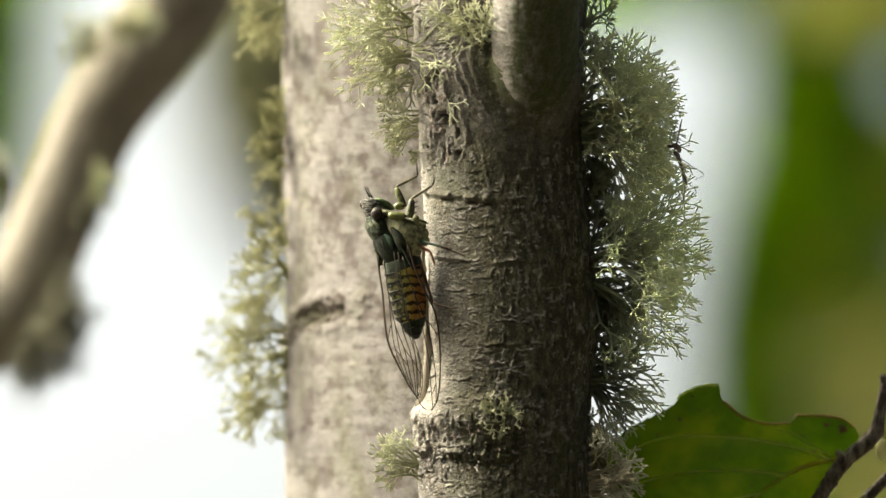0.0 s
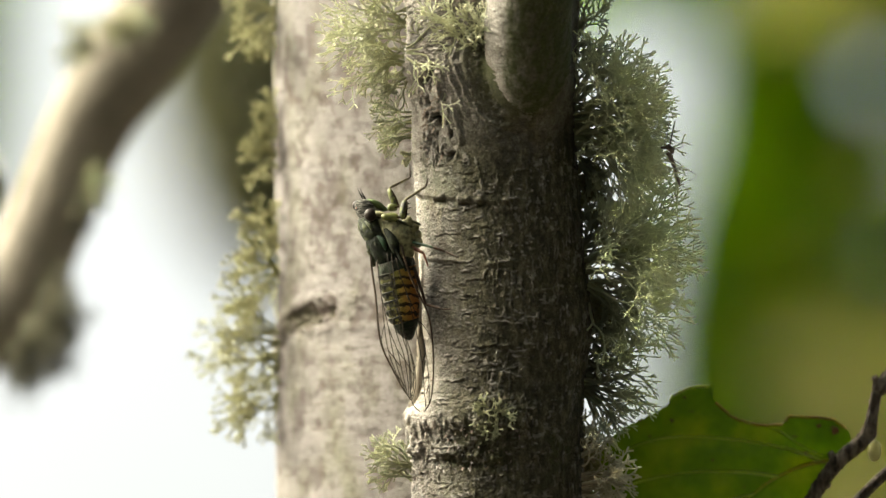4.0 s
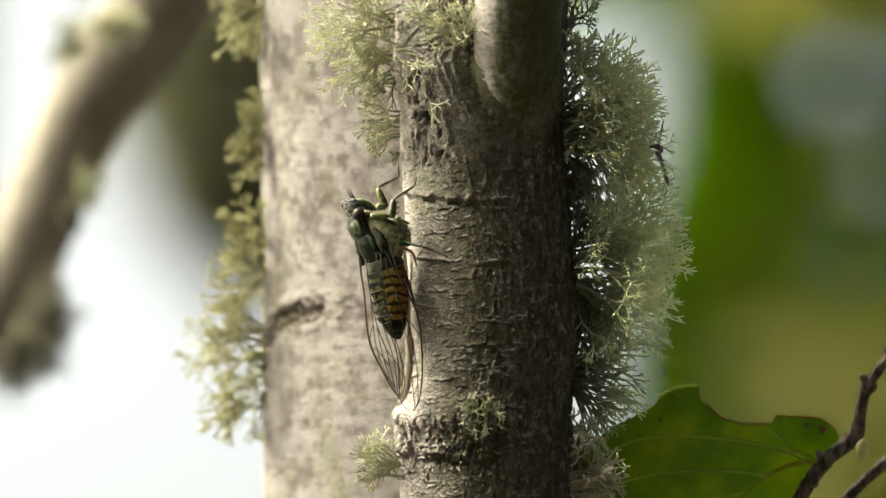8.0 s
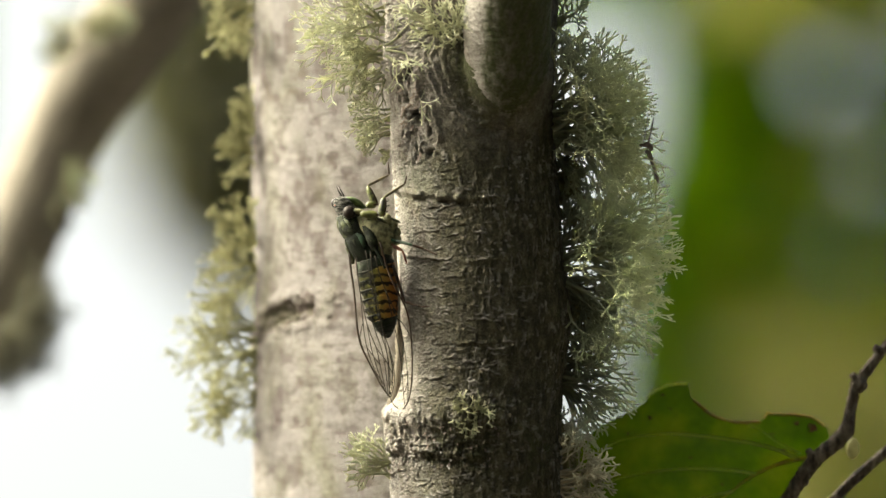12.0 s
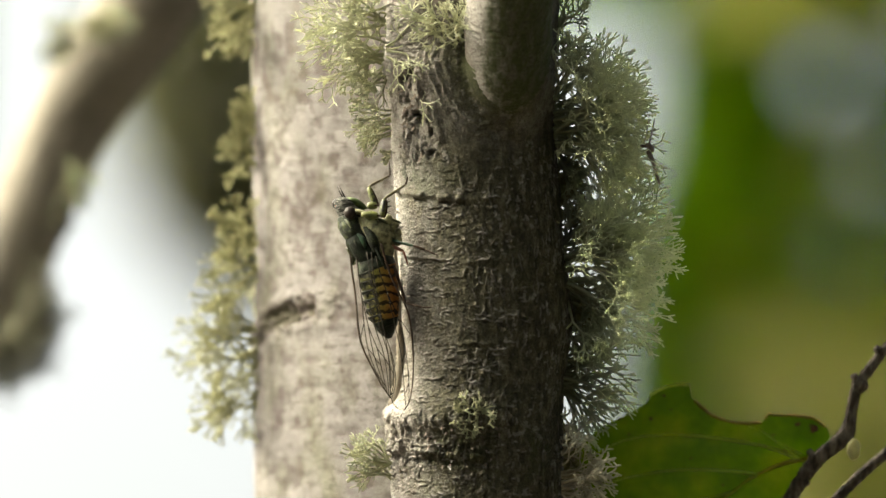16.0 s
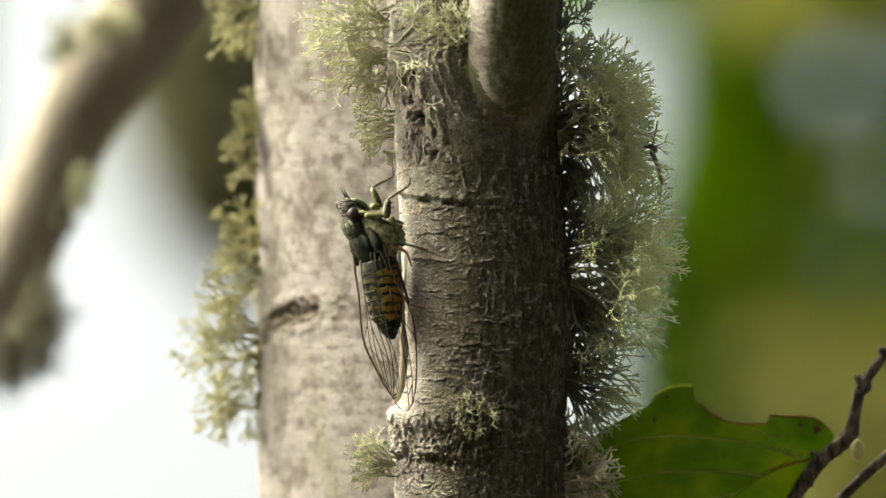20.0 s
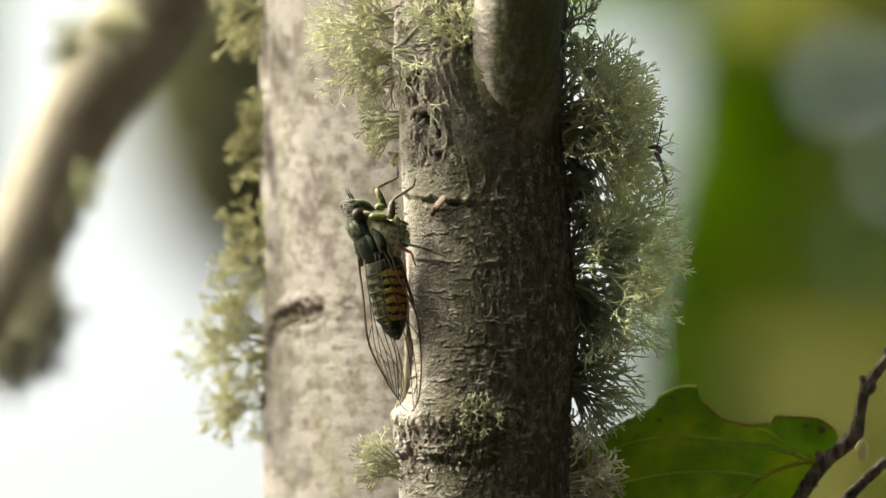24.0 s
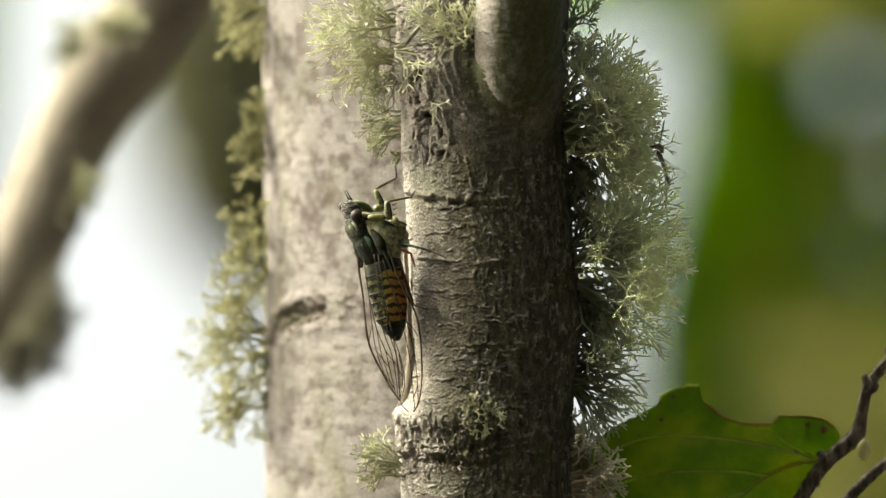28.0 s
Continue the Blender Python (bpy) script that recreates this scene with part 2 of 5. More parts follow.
def ring_skin():
    """Abdomen rings: olive-green on the far flank turning orange-brown on the near one, with dark mottling."""
    m, nt, b = nodes_of("cicada_ring", 0.65)
    co = nt.nodes.new("ShaderNodeTexCoord")
    xyz = nt.nodes.new("ShaderNodeSeparateXYZ")
    nt.links.new(co.outputs["Object"], xyz.inputs[0])
    n = tex(nt, "ShaderNodeTexNoise", 500, 3)
    at = nt.nodes.new("ShaderNodeMath")
    at.operation = "MULTIPLY_ADD"
    at.inputs[1].default_value, at.inputs[2].default_value = 130, -0.2
    nt.links.new(xyz.outputs[0], at.inputs[0])
    plus = nt.nodes.new("ShaderNodeMath")
    plus.operation = "MULTIPLY_ADD"
    plus.inputs[1].default_value = 0.5
    nt.links.new(n.outputs[0], plus.inputs[0])
    nt.links.new(at.outputs[0], plus.inputs[2])
    c = ramp(nt, plus.outputs[0], [(0.08, (0.05, 0.05, 0.02)), (0.26, (0.16, 0.145, 0.038)), (0.46, (0.29, 0.19, 0.05)), (0.72, (0.32, 0.135, 0.04))])
    c = mix(nt, "MIX", ramp(nt, n.outputs[0], [(0.36, (0.9, 0.9, 0.9)), (0.44, (0, 0, 0))]), c, (0.022, 0.018, 0.010))
    along = nt.nodes.new("ShaderNodeMath")
    along.operation = "MULTIPLY_ADD"
    along.inputs[1].default_value, along.inputs[2].default_value = -1 / (16 * U), -51 / 16
    nt.links.new(xyz.outputs[2], along.inputs[0])
    jag = nt.nodes.new("ShaderNodeMath")
    jag.operation = "MULTIPLY_ADD"
    jag.inputs[1].default_value = 1.7
    nt.links.new(n.outputs[0], jag.inputs[0])
    nt.links.new(along.outputs[0], jag.inputs[2])
    wave = nt.nodes.new("ShaderNodeMath")
    wave.operation = "FRACT"
    nt.links.new(jag.outputs[0], wave.inputs[0])
    c = mix(nt, "MIX", ramp(nt, wave.outputs[0], [(0.0, (0, 0, 0)), (0.42, (0, 0, 0)), (0.47, (0.92, 0.92, 0.92)), (0.78, (0.92, 0.92, 0.92)), (0.84, (0, 0, 0))]), c, (0.016, 0.015, 0.010))
    nt.links.new(c, b.inputs["Base Color"])
    b.inputs["Specular IOR Level"].default_value = 0.06
    bump(nt, b, n.outputs[0], 0.4, 0.0002)
    return m


M["c_band"] = ring_skin()
M["rim"] = simple("leaf_rim", [(0.35, (0.24, 0.13, 0.04)), (0.6, (0.36, 0.31, 0.08))], 250, 0.7, trans=0.5)
M["rib"] = simple("leaf_midrib", [(0.35, (0.42, 0.27, 0.08)), (0.6, (0.55, 0.52, 0.17))], 160, 0.6, trans=0.7)


def clear_film(name, tint, gloss):
    """Thin clear film: mostly see-through with a faint sheen."""
    m = bpy.data.materials.new(name)
    m.use_nodes = True
    nt = m.node_tree
    nt.nodes.remove(nt.nodes["Principled BSDF"])
    t, g, s = (nt.nodes.new(k) for k in ("ShaderNodeBsdfTransparent", "ShaderNodeBsdfGlossy", "ShaderNodeMixShader"))
    t.inputs[0].default_value = (*tint, 1)
    g.inputs["Roughness"].default_value = gloss
    s.inputs[0].default_value = 0.0006
    nt.links.new(t.outputs[0], s.inputs[1])
    nt.links.new(g.outputs[0], s.inputs[2])
    nt.links.new(s.outputs[0], nt.nodes["Material Output"].inputs[0])
    return m


M["c_wing"] = clear_film("wing_film", (0.985, 0.98, 0.965), 0.25)

# ---- mesh helpers ----


def hash3(i, j, k):
    n = (i * 374761393 + j * 668265263 + k * 2147483647) & 0xFFFFFFFF
    n = ((n ^ (n >> 13)) * 1274126177) & 0xFFFFFFFF
    return ((n ^ (n >> 16)) & 0xFFFF) / 65535.0


def vnoise(x, y, z):
    """Smooth value noise of arrays, 0 to 1."""
    x, y, z = (np.asarray(v, float) for v in np.broadcast_arrays(x, y, z))
    i, j, k = (np.floor(v).astype(np.int64) for v in (x, y, z))
    f, g, h = x - i, y - j, z - k
    f, g, h = (v * v * (3 - 2 * v) for v in (f, g, h))
    out = 0
    for a in (0, 1):
        for b in (0, 1):
            for c in (0, 1):
                w = (f if a else 1 - f) * (g if b else 1 - g) * (h if c else 1 - h)
                out = out + w * hash3(i + a, j + b, k + c)
    return out


def fbm(x, y, z, octaves=3):
    total, amp, norm = 0, 1.0, 0.0
    for o in range(octaves):
        total = total + amp * vnoise(x * 2 ** o + 17 * o, y * 2 ** o, z * 2 ** o)
        norm += amp
        amp *= 0.5
    return total / norm


def step(v, lo, hi):
    t = np.clip((v - lo) / (hi - lo), 0, 1)
    return t * t * (3 - 2 * t)


def raw(name, verts, faces, material, smooth=True):
    me = bpy.data.meshes.new(name)
    me.from_pydata([tuple(v) for v in verts], [], faces)
    me.materials.append(material)
    if smooth:
        me.polygons.foreach_set("use_smooth", [True] * len(me.polygons))
    me.update()
    return me


def place(name, me, parent=None, at=None, label=""):
    ob = new(name, me)
    if parent is not None:
        ob.parent = parent
        if at is not None:
            ob.location = at
    elif at is not None:
        ob.matrix_world = PLAN @ Matrix.Translation(at)
    if label:
        ob["label"] = label
    return ob


def part(name, bm, material, parent, label=""):
    me = bpy.data.meshes.new(name)
    bm.to_mesh(me)
    bm.free()
    me.materials.append(material)
    me.polygons.foreach_set("use_smooth", [True] * len(me.polygons))
    return place(name, me, parent, label=label)


def ring_faces(rows, cols, cap=True):
    f = []
    for r in range(rows - 1):
        a = r * cols
        f += [(a + c, a + (c + 1) % cols, a + cols + (c + 1) % cols, a + cols + c) for c in range(cols)]
    if cap:
        f += [tuple(range(cols - 1, -1, -1)), tuple(range((rows - 1) * cols, rows * cols))]
    return f


def spline(keys, ts):
    """Smooth values at ts through rows (t, v1, v2, ...)."""
    k = np.array(keys, float)
    ts = np.asarray(ts, float)
    m = np.gradient(k[:, 1:], k[:, 0], axis=0)
    i = np.clip(np.searchsorted(k[:, 0], ts) - 1, 0, len(k) - 2)
    h = (k[i + 1, 0] - k[i, 0])
    s = np.clip((ts - k[i, 0]) / h, 0, 1)[:, None]
    h = h[:, None]
    return ((2 * s**3 - 3 * s**2 + 1) * k[i, 1:] + (s**3 - 2 * s**2 + s) * h * m[i]
            + (-2 * s**3 + 3 * s**2) * k[i + 1, 1:] + (s**3 - s**2) * h * m[i + 1])


def sweep(path, radii, sides=8, wobble=0.0, rng=None, flat=1.0):
    """Verts and faces of a tube along world points, tapering."""
    p = np.array(path, float)
    t = np.gradient(p, axis=0)
    t /= np.linalg.norm(t, axis=1)[:, None] + 1e-12
    ref = np.array((0.0, 1.0, 0.0)) if abs(t[:, 1]).mean() < 0.8 else np.array((1.0, 0, 0))
    a = np.cross(t, ref)
    a /= np.linalg.norm(a, axis=1)[:, None] + 1e-12
    b = np.cross(t, a)
    ang = np.linspace(0, 2 * np.pi, sides, endpoint=False)
    r = np.array(radii, float)[:, None]
    if wobble:
        r = r * (1 + wobble * (rng.random((len(p), sides)) - 0.5))
    v = p[:, None, :] + (r * np.cos(ang))[:, :, None] * a[:, None, :] + (r * flat * np.sin(ang))[:, :, None] * b[:, None, :]
    return v.reshape(-1, 3), ring_faces(len(p), sides)


# ---- ground ----
g = bmesh.new()
bmesh.ops.create_grid(g, x_segments=120, y_segments=120, size=60)
for v in g.verts:
    d = v.co.length
    v.co.z = 0.05 * (noise.noise(v.co * 0.7) - 0.3) * min(1, d / 3)
ground = part("ground", g, M["soil"], None)
tagged(ground, "bare brown forest floor strewn with leaf litter", "ground", kind="structure")

# ---- the near tree: two stems and a limb ----
near_tree = tagged(new("tree"), "slender grey-barked forest tree with two upright stems", "tree")
ROOT = Vector((0.012, 0.02, -0.3))
near_tree.matrix_world = PLAN @ Matrix.Translation(ROOT)

LEFT = [(-900, 724), (-400, 724), (-100, 728), (0, 728), (60, 732), (112, 724), (165, 733), (250, 742), (350, 748), (450, 752), (560, 752),
        (640, 757), (695, 748), (735, 728), (775, 735), (825, 741), (882, 742), (1000, 742), (1500, 735), (5000, 700), (12650, 560)]
RIGHT = [(-900, 1040), (-400, 1042), (-100, 1040), (0, 1040), (100, 1034), (200, 1029), (300, 1035), (400, 1046), (500, 1055), (580, 1061),
         (660, 1052), (760, 1046), (882, 1044), (1000, 1046), (1500, 1050), (5000, 1080), (12650, 1190)]


# the limb that leaves the front stem towards the eye: height, x, depth, radius
LIMB = [(-90, 956, -250, 76), (0, 949, -205, 76), (60, 947, -176, 77), (130, 947, -142, 74), (170, 949, -120, 65), (210, 952, -100, 47), (245, 954, -85, 26), (300, 955, -60, 8)]


def stem_mesh(name, ys, axis, radius, disp, sides, material, origin, deep=0.0, join=None, long=1.0, skew=0.0):
    """A stem as a fine skin: axis x and radius by height, relief by angle and height. Angle 0 looks left, a quarter looks at the eye."""
    few = sides // 7
    ang = np.concatenate([np.linspace(-0.25, np.pi + 0.25, sides - few, endpoint=False), np.linspace(np.pi + 0.25, 2 * np.pi - 0.25, few, endpoint=False)])
    A, Y = np.meshgrid(ang, ys)
    R = np.repeat(radius[:, None], sides, 1)
    relief, tags = disp(A, Y, R)
    R = R + relief
    X = axis[:, None] - R * np.cos(A)
    D = deep - long * R * np.sin(A) + skew * R * np.cos(A)
    if join is not None:
        q = spline(join, np.clip(ys, join[0][0], join[-1][0]))
        off = np.abs(X - q[:, :1])
        D2 = q[:, 1:2] - 1.07 * q[:, 2:3] * np.sqrt(1 - np.clip(off / q[:, 2:3], 0, 1) ** 2) + 2.2 * np.maximum(off - q[:, 2:3], 0) - 2
        w = step(Y, 80, 135) * (1 - step(Y, 400, 470)) * step(np.sin(A), 0.0, 0.3)
        soft = 46.0
        h = np.clip(0.5 + 0.5 * (D - D2) / soft, 0, 1)
        union = D * (1 - h) + D2 * h - soft * h * (1 - h)
        D = D + (union - D) * w
    k = 1 + D * U / DIST
    v = np.stack([(X - 784) * U * k, D * U, EYE_Z - (Y - 441) * U * k], -1).reshape(-1, 3) - np.array(origin)
    me = raw(name, v, [f[::-1] for f in ring_faces(len(ys), sides)], material)
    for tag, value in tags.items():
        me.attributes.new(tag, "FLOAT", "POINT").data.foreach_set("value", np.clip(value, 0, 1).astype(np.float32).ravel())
    return me


def lips(A, Y, rows, upright):
    """Broken lips of bark, each swelling to a sharp edge with an undercut beyond: (arc, height, half length, rise, tilt, phase)."""
    ang, ys = A[0], Y[:, 0]
    high, gap, pale = (np.zeros_like(A) for _ in range(3))
    for a, y, half, rise, tilt, ph in rows:
        ra, ry = (16, half) if upright else (half, 16)
        c0, c1 = np.searchsorted(ang, ((a - ra) / 150, (a + ra) / 150))
        r0, r1 = np.searchsorted(ys, (y - ry, y + ry))
        S, T = A[r0:r1, c0:c1] * 150 - a, Y[r0:r1, c0:c1] - y
        if upright:
            S, T = T, S
        T = T - tilt * S - 1.5 * np.sin(S / 8.5 + ph) - 0.9 * np.sin(S / 2.6 + 2 * ph)
        s = np.clip(1 - (S / half) ** 2, 0, 1) ** 0.6 * (0.75 + 0.25 * np.sin(S / 4.3 + 3 * ph))
        box = (slice(r0, r1), slice(c0, c1))
        high[box] = np.maximum(high[box], rise * s * np.where(T < 0, np.exp(T / 4.0), np.exp(-T / 0.7)))
        # shade line to be painted beyond the lip's edge
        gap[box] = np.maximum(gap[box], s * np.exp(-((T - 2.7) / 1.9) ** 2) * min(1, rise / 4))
        # pale edge that paints the light a lip catches
        pale[box] = np.maximum(pale[box], s * np.exp(-((T + 1.6) / 1.7) ** 2))
    return high, gap, pale


def front_relief(A, Y, R):
    arc = A * 150
    cx, cy = np.cos(A) * 150, np.sin(A) * 150
    d = 9 * (fbm(cx / 110, cy / 110, Y / 140, 2) - 0.5) + 3 * (fbm(cx / 40, cy / 40, Y / 16, 2) - 0.5)
    r = np.random.default_rng(12)
    side = step(A + 0.5 * (fbm(cx / 40, cy / 40, Y / 60, 2) - 0.5), 1.5, 2.1)
    # thin broken wrinkles lying across the stem
    rows = []
    for _ in range(620):
        a, y = 25 + 290 * r.random(), 285 + 640 * r.random()
        if r.random() < 0.8 * math.exp(-((a - 55) / 40) ** 2) or (a > 235 and r.random() < 0.5):
            continue
        if y < 450 and r.random() < 0.55:
            continue
        big = r.random() ** 3
        rows.append((a, y, 4 + 24 * big, 1.5 + 3.6 * big * (0.6 + 0.6 * r.random()), r.normal(0, 0.09), 6.3 * r.random()))
    for _ in range(70):
        rows.append((20 + 140 * r.random(), -50 + 170 * r.random(), 6 + 18 * r.random(), 2 + 2 * r.random(), r.normal(0, 0.2), 6.3 * r.random()))
    h1, g1, p1 = lips(A, Y, rows, False)
    # upright plates and shreds towards the other side and round the node
    rows = []
    for _ in range(330):
        a, y = 190 + 270 * r.random() ** 0.8, 280 + 650 * r.random()
        big = r.random() ** 1.6
        rows.append((a, y, 6 + 34 * big, 1.2 + 4.2 * r.random() ** 2, r.normal(0, 0.16), 6.3 * r.random()))
    for _ in range(48):
        rows.append((40 + 220 * r.random(), 790 + r.normal(0, 32), 5 + 15 * r.random(), 2 + 3.5 * r.random(), r.normal(0, 0.3), 6.3 * r.random()))
    for _ in range(34):
        rows.append((112 + 16 * r.normal(), 115 + 170 * r.random(), 6 + 20 * r.random(), 2.5 + 4 * r.random(), r.normal(0, 0.25), 6.3 * r.random()))
    h2, g2, p2 = lips(A, Y, rows, True)
    d = d + np.maximum(h1, h2) - 2.6 * np.maximum(g1, g2)
    # crumbs of crust
    crumb = step(fbm(cx / 7 + 1, cy / 7, Y / 6, 2), 0.60, 0.70) * step(fbm(cx / 40 + 2, cy / 40, Y / 40, 2), 0.42, 0.58)
    d = d + 1.8 * crumb
    # rings round the stem
    bend = 18 * (fbm(cx / 80, cy / 80, 3.3, 2) - 0.5) + 9 * np.sin(A)
    ring = 0
    for at, high, wide, lo, hi in ((340, 9, 6, 0.2, 1.5), (735, 4, 14, 0.0, 1.7), (795, 6, 8, 0.1, 1.8), (452, 3, 4, 0.6, 1.9), (598, 3.5, 4, 0.4, 1.7)):
        q = (Y - at - bend) / wide
        gate = step(A, lo - 0.3, lo + 0.2) * (1 - step(A, hi - 0.2, hi + 0.4)) * (0.25 + step(fbm(cx / 22, cy / 22, at, 2), 0.42, 0.55))
        one = np.exp(-q * q) * gate
        d = d + high * one - 0.7 * high * np.exp(-((q - 1.7) / 0.8) ** 2) * gate
        ring = np.maximum(ring, np.exp(-((q - 1.7) / 0.8) ** 2) * gate * (high > 5))
    # torn bark down the left shoulder
    down = step(Y, 112, 135) * (1 - step(Y, 265, 290))
    crack = np.exp(-((A - 0.84 - 0.12 * np.sin(Y / 33) - 0.3 * (fbm(cx / 30, cy / 30, Y / 14, 2) - 0.5)) / 0.075) ** 2) * down
    torn = fbm(cx / 12, cy / 12, Y / 26, 3)
    hole = crack * step(torn, 0.40, 0.48)
    d = d - 26 * hole
    lip = np.exp(-((A - 1.0 - 0.13 * np.sin(Y / 30)) / 0.08) ** 2) * down + np.exp(-((A - 0.66 - 0.1 * np.sin(Y / 26)) / 0.08) ** 2) * down
    d = d + 7 * lip * step(torn, 0.40, 0.6) * (1 - hole)
    # shaggy node near the foot of the view: a pale crust broken by a few deep tears
    rough = np.exp(-((Y - 790) / 38) ** 2) * (1 - side)
    shag = fbm(cx / 13 + 5, cy / 13, Y / 24, 3)
    tear = step(shag + 0.08 * step(A, 0.6, 1.3), 0.60, 0.65)
    d = d + rough * (5 * step(shag, 0.46, 0.55) - 8 * tear)
    # folds round the collar of the limb
    rad = np.hypot((arc - 296) / 1.0, Y - 105)
    fold = np.sin(rad / 2.9 + 7 * fbm(cx / 34, cy / 34, Y / 34, 2))
    near = np.exp(-((rad - 128) / 36) ** 2) * (Y < 330) * step(arc, 120, 150)
    d = d + 2.6 * np.maximum(fold, -0.35) * near * (0.3 + step(fbm(cx / 20, cy / 20, Y / 20, 2), 0.35, 0.6))
    d = d - 9 * np.exp(-((arc - 280) / 16) ** 2 - ((Y - 236) / 5) ** 2) - 8 * np.exp(-((arc - 305) / 12) ** 2 - ((Y - 193) / 5) ** 2)
    # torn bark browned; undercuts and fold troughs darkened as painted shade
    dark_mark = 1.05 * np.maximum(g1, g2) + 0.7 * ring + 1.2 * hole + 0.7 * rough * tear + 0.3 * np.maximum(-fold, 0) * near
    # brown weathered bark, with shade painted in as it deepens round to the right; the pale crust keeps to the
    # shoulder, a band, a patch and the node
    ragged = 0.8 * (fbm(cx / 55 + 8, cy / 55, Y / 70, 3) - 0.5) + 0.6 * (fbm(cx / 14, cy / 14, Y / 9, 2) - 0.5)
    darkened = 0.38 + 0.62 * step(A + ragged, 0.4, 1.45)
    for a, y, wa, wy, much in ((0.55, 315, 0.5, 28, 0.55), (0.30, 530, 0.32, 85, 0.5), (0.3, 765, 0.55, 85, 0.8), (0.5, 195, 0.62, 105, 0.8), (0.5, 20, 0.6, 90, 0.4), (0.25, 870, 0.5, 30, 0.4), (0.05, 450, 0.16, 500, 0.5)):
        darkened = darkened - much * np.exp(-(((A - a) / wa) ** 2 + ((Y - y) / wy) ** 2) ** 1.5) * step(ragged, -0.28, 0.02)
    darkened = darkened - 0.44 * near * step(ragged, -0.3, 0.1)
    # green round the limb's collar also paints in its shade; the rest is algae
    moss_shade = 0.95 * np.exp(-(rad / 97) ** 4) + 0.6 * np.exp(-((Y - 318) / 34) ** 2 - ((A - 0.75) / 0.45) ** 2) + 0.4 * np.exp(-((Y - 800) / 40) ** 2) * step(ragged, 0.05, 0.2) + 0.25 * side * step(ragged, -0.05, 0.25)
    pale_raised = 1.1 * np.maximum(p1, 0.45 * p2) * step(fbm(cx / 20 + 3, cy / 20, Y / 20, 2), 0.40, 0.58) + 0.5 * crumb
    return d + 1.6 * (fbm(cx / 9, cy / 9, Y / 3.4, 2) - 0.5) + 2.0 * (vnoise(cx / 2.1, cy / 2.1, Y / 2.0) - 0.5), {"dark_mark": dark_mark, "darkened": darkened, "moss_shade": moss_shade, "pale_raised": pale_raised * (1 - np.clip(moss_shade, 0, 1))}


ys = np.concatenate([np.linspace(-9000, -900, 12), np.linspace(-880, -60, 40)[1:], np.linspace(-50, 930, 820), np.linspace(950, 1500, 30), np.linspace(1600, 12650, 40)])
lefts = spline([(-9000, 790)] + LEFT, ys)[:, 0]
rights = spline([(-9000, 900)] + RIGHT, ys)[:, 0]
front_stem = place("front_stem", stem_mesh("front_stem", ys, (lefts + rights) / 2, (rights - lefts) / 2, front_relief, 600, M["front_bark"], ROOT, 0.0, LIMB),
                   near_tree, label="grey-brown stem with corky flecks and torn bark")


def rear_relief(A, Y, R):
    cx, cy = np.cos(A) * 325, np.sin(A) * 325
    d = 9 * (fbm(cx / 120, cy / 120, Y / 150, 2) - 0.5)
    fl = fbm(cx / 26 + 5, cy / 26, Y / 22, 3)
    d = d + 0.6 * step(fl, 0.5, 0.7) - 0.6 * step(fl, 0.42, 0.3)
    # an old eye-shaped branch scar with swollen lips
    qx, qy = (A - 0.62) * 155, Y - 560 + (A - 0.62) * 46
    e = np.hypot(qx / 44, qy / 20)
    e = e + 1.5 * (fbm(cx / 15, cy / 15, Y / 10, 3) - 0.5)
    d = d + 7 * np.exp(-((e - 1.3) / 0.4) ** 2) - (14 + 16 * step(fl, 0.45, 0.58)) * np.exp(-(e / 0.9) ** 2)
    w = np.exp(-((Y - 645 + 70 * np.sin(A * 1.3)) / 9) ** 2) * step(A, 0.2, 0.6)
    dark_mark = 0.6 * step(fl, 0.46, 0.34) + 1.5 * np.exp(-(e / 1.05) ** 2) + 0.3 * step(fbm(cx / 60, cy / 60, Y / 40, 2), 0.55, 0.7)
    sway = 60 * np.sin(A * 1.5) + 50 * (fbm(cx / 60, cy / 60, Y / 60, 2) - 0.5)
    w2 = np.exp(-((Y - 606 + sway) / 14) ** 2) * (1 - step(A, 0.5, 0.9))
    d = d + 6 * w2 - 5 * np.exp(-((Y - 630 + sway) / 10) ** 2) * (1 - step(A, 0.5, 0.9)) + 4 * (fbm(cx / 40, cy / 40, Y / 16, 2) - 0.5)
    return d + 2 * w + 1.1 * (fbm(cx / 9, cy / 9, Y / 9, 2) - 0.5), {"dark_mark": dark_mark, "darkened": 0.7 * step(1.2 - e, 0, 0.4) * step(fl, 0.40, 0.56)}


ys = np.concatenate([np.linspace(-9000, -300, 16), np.linspace(-260, -60, 10), np.linspace(-50, 930, 330), np.linspace(960, 1500, 20), np.linspace(1600, 12900, 40)])
edge = spline([(-9000, 500), (-900, 488), (0, 496), (200, 499), (500, 506), (620, 502), (882, 503), (1500, 500), (12900, 380)], ys)[:, 0]
wide = spline([(-9000, 135), (-900, 250), (0, 258), (882, 262), (1500, 266), (12900, 360)], ys)[:, 0]
rear_stem = place("rear_stem", stem_mesh("rear_stem", ys, edge + wide, wide, rear_relief, 360, M["rear_bark"], ROOT, 400, None, 0.9, 0.55), near_tree,
                  label="pale stem with an old eye-shaped branch scar")

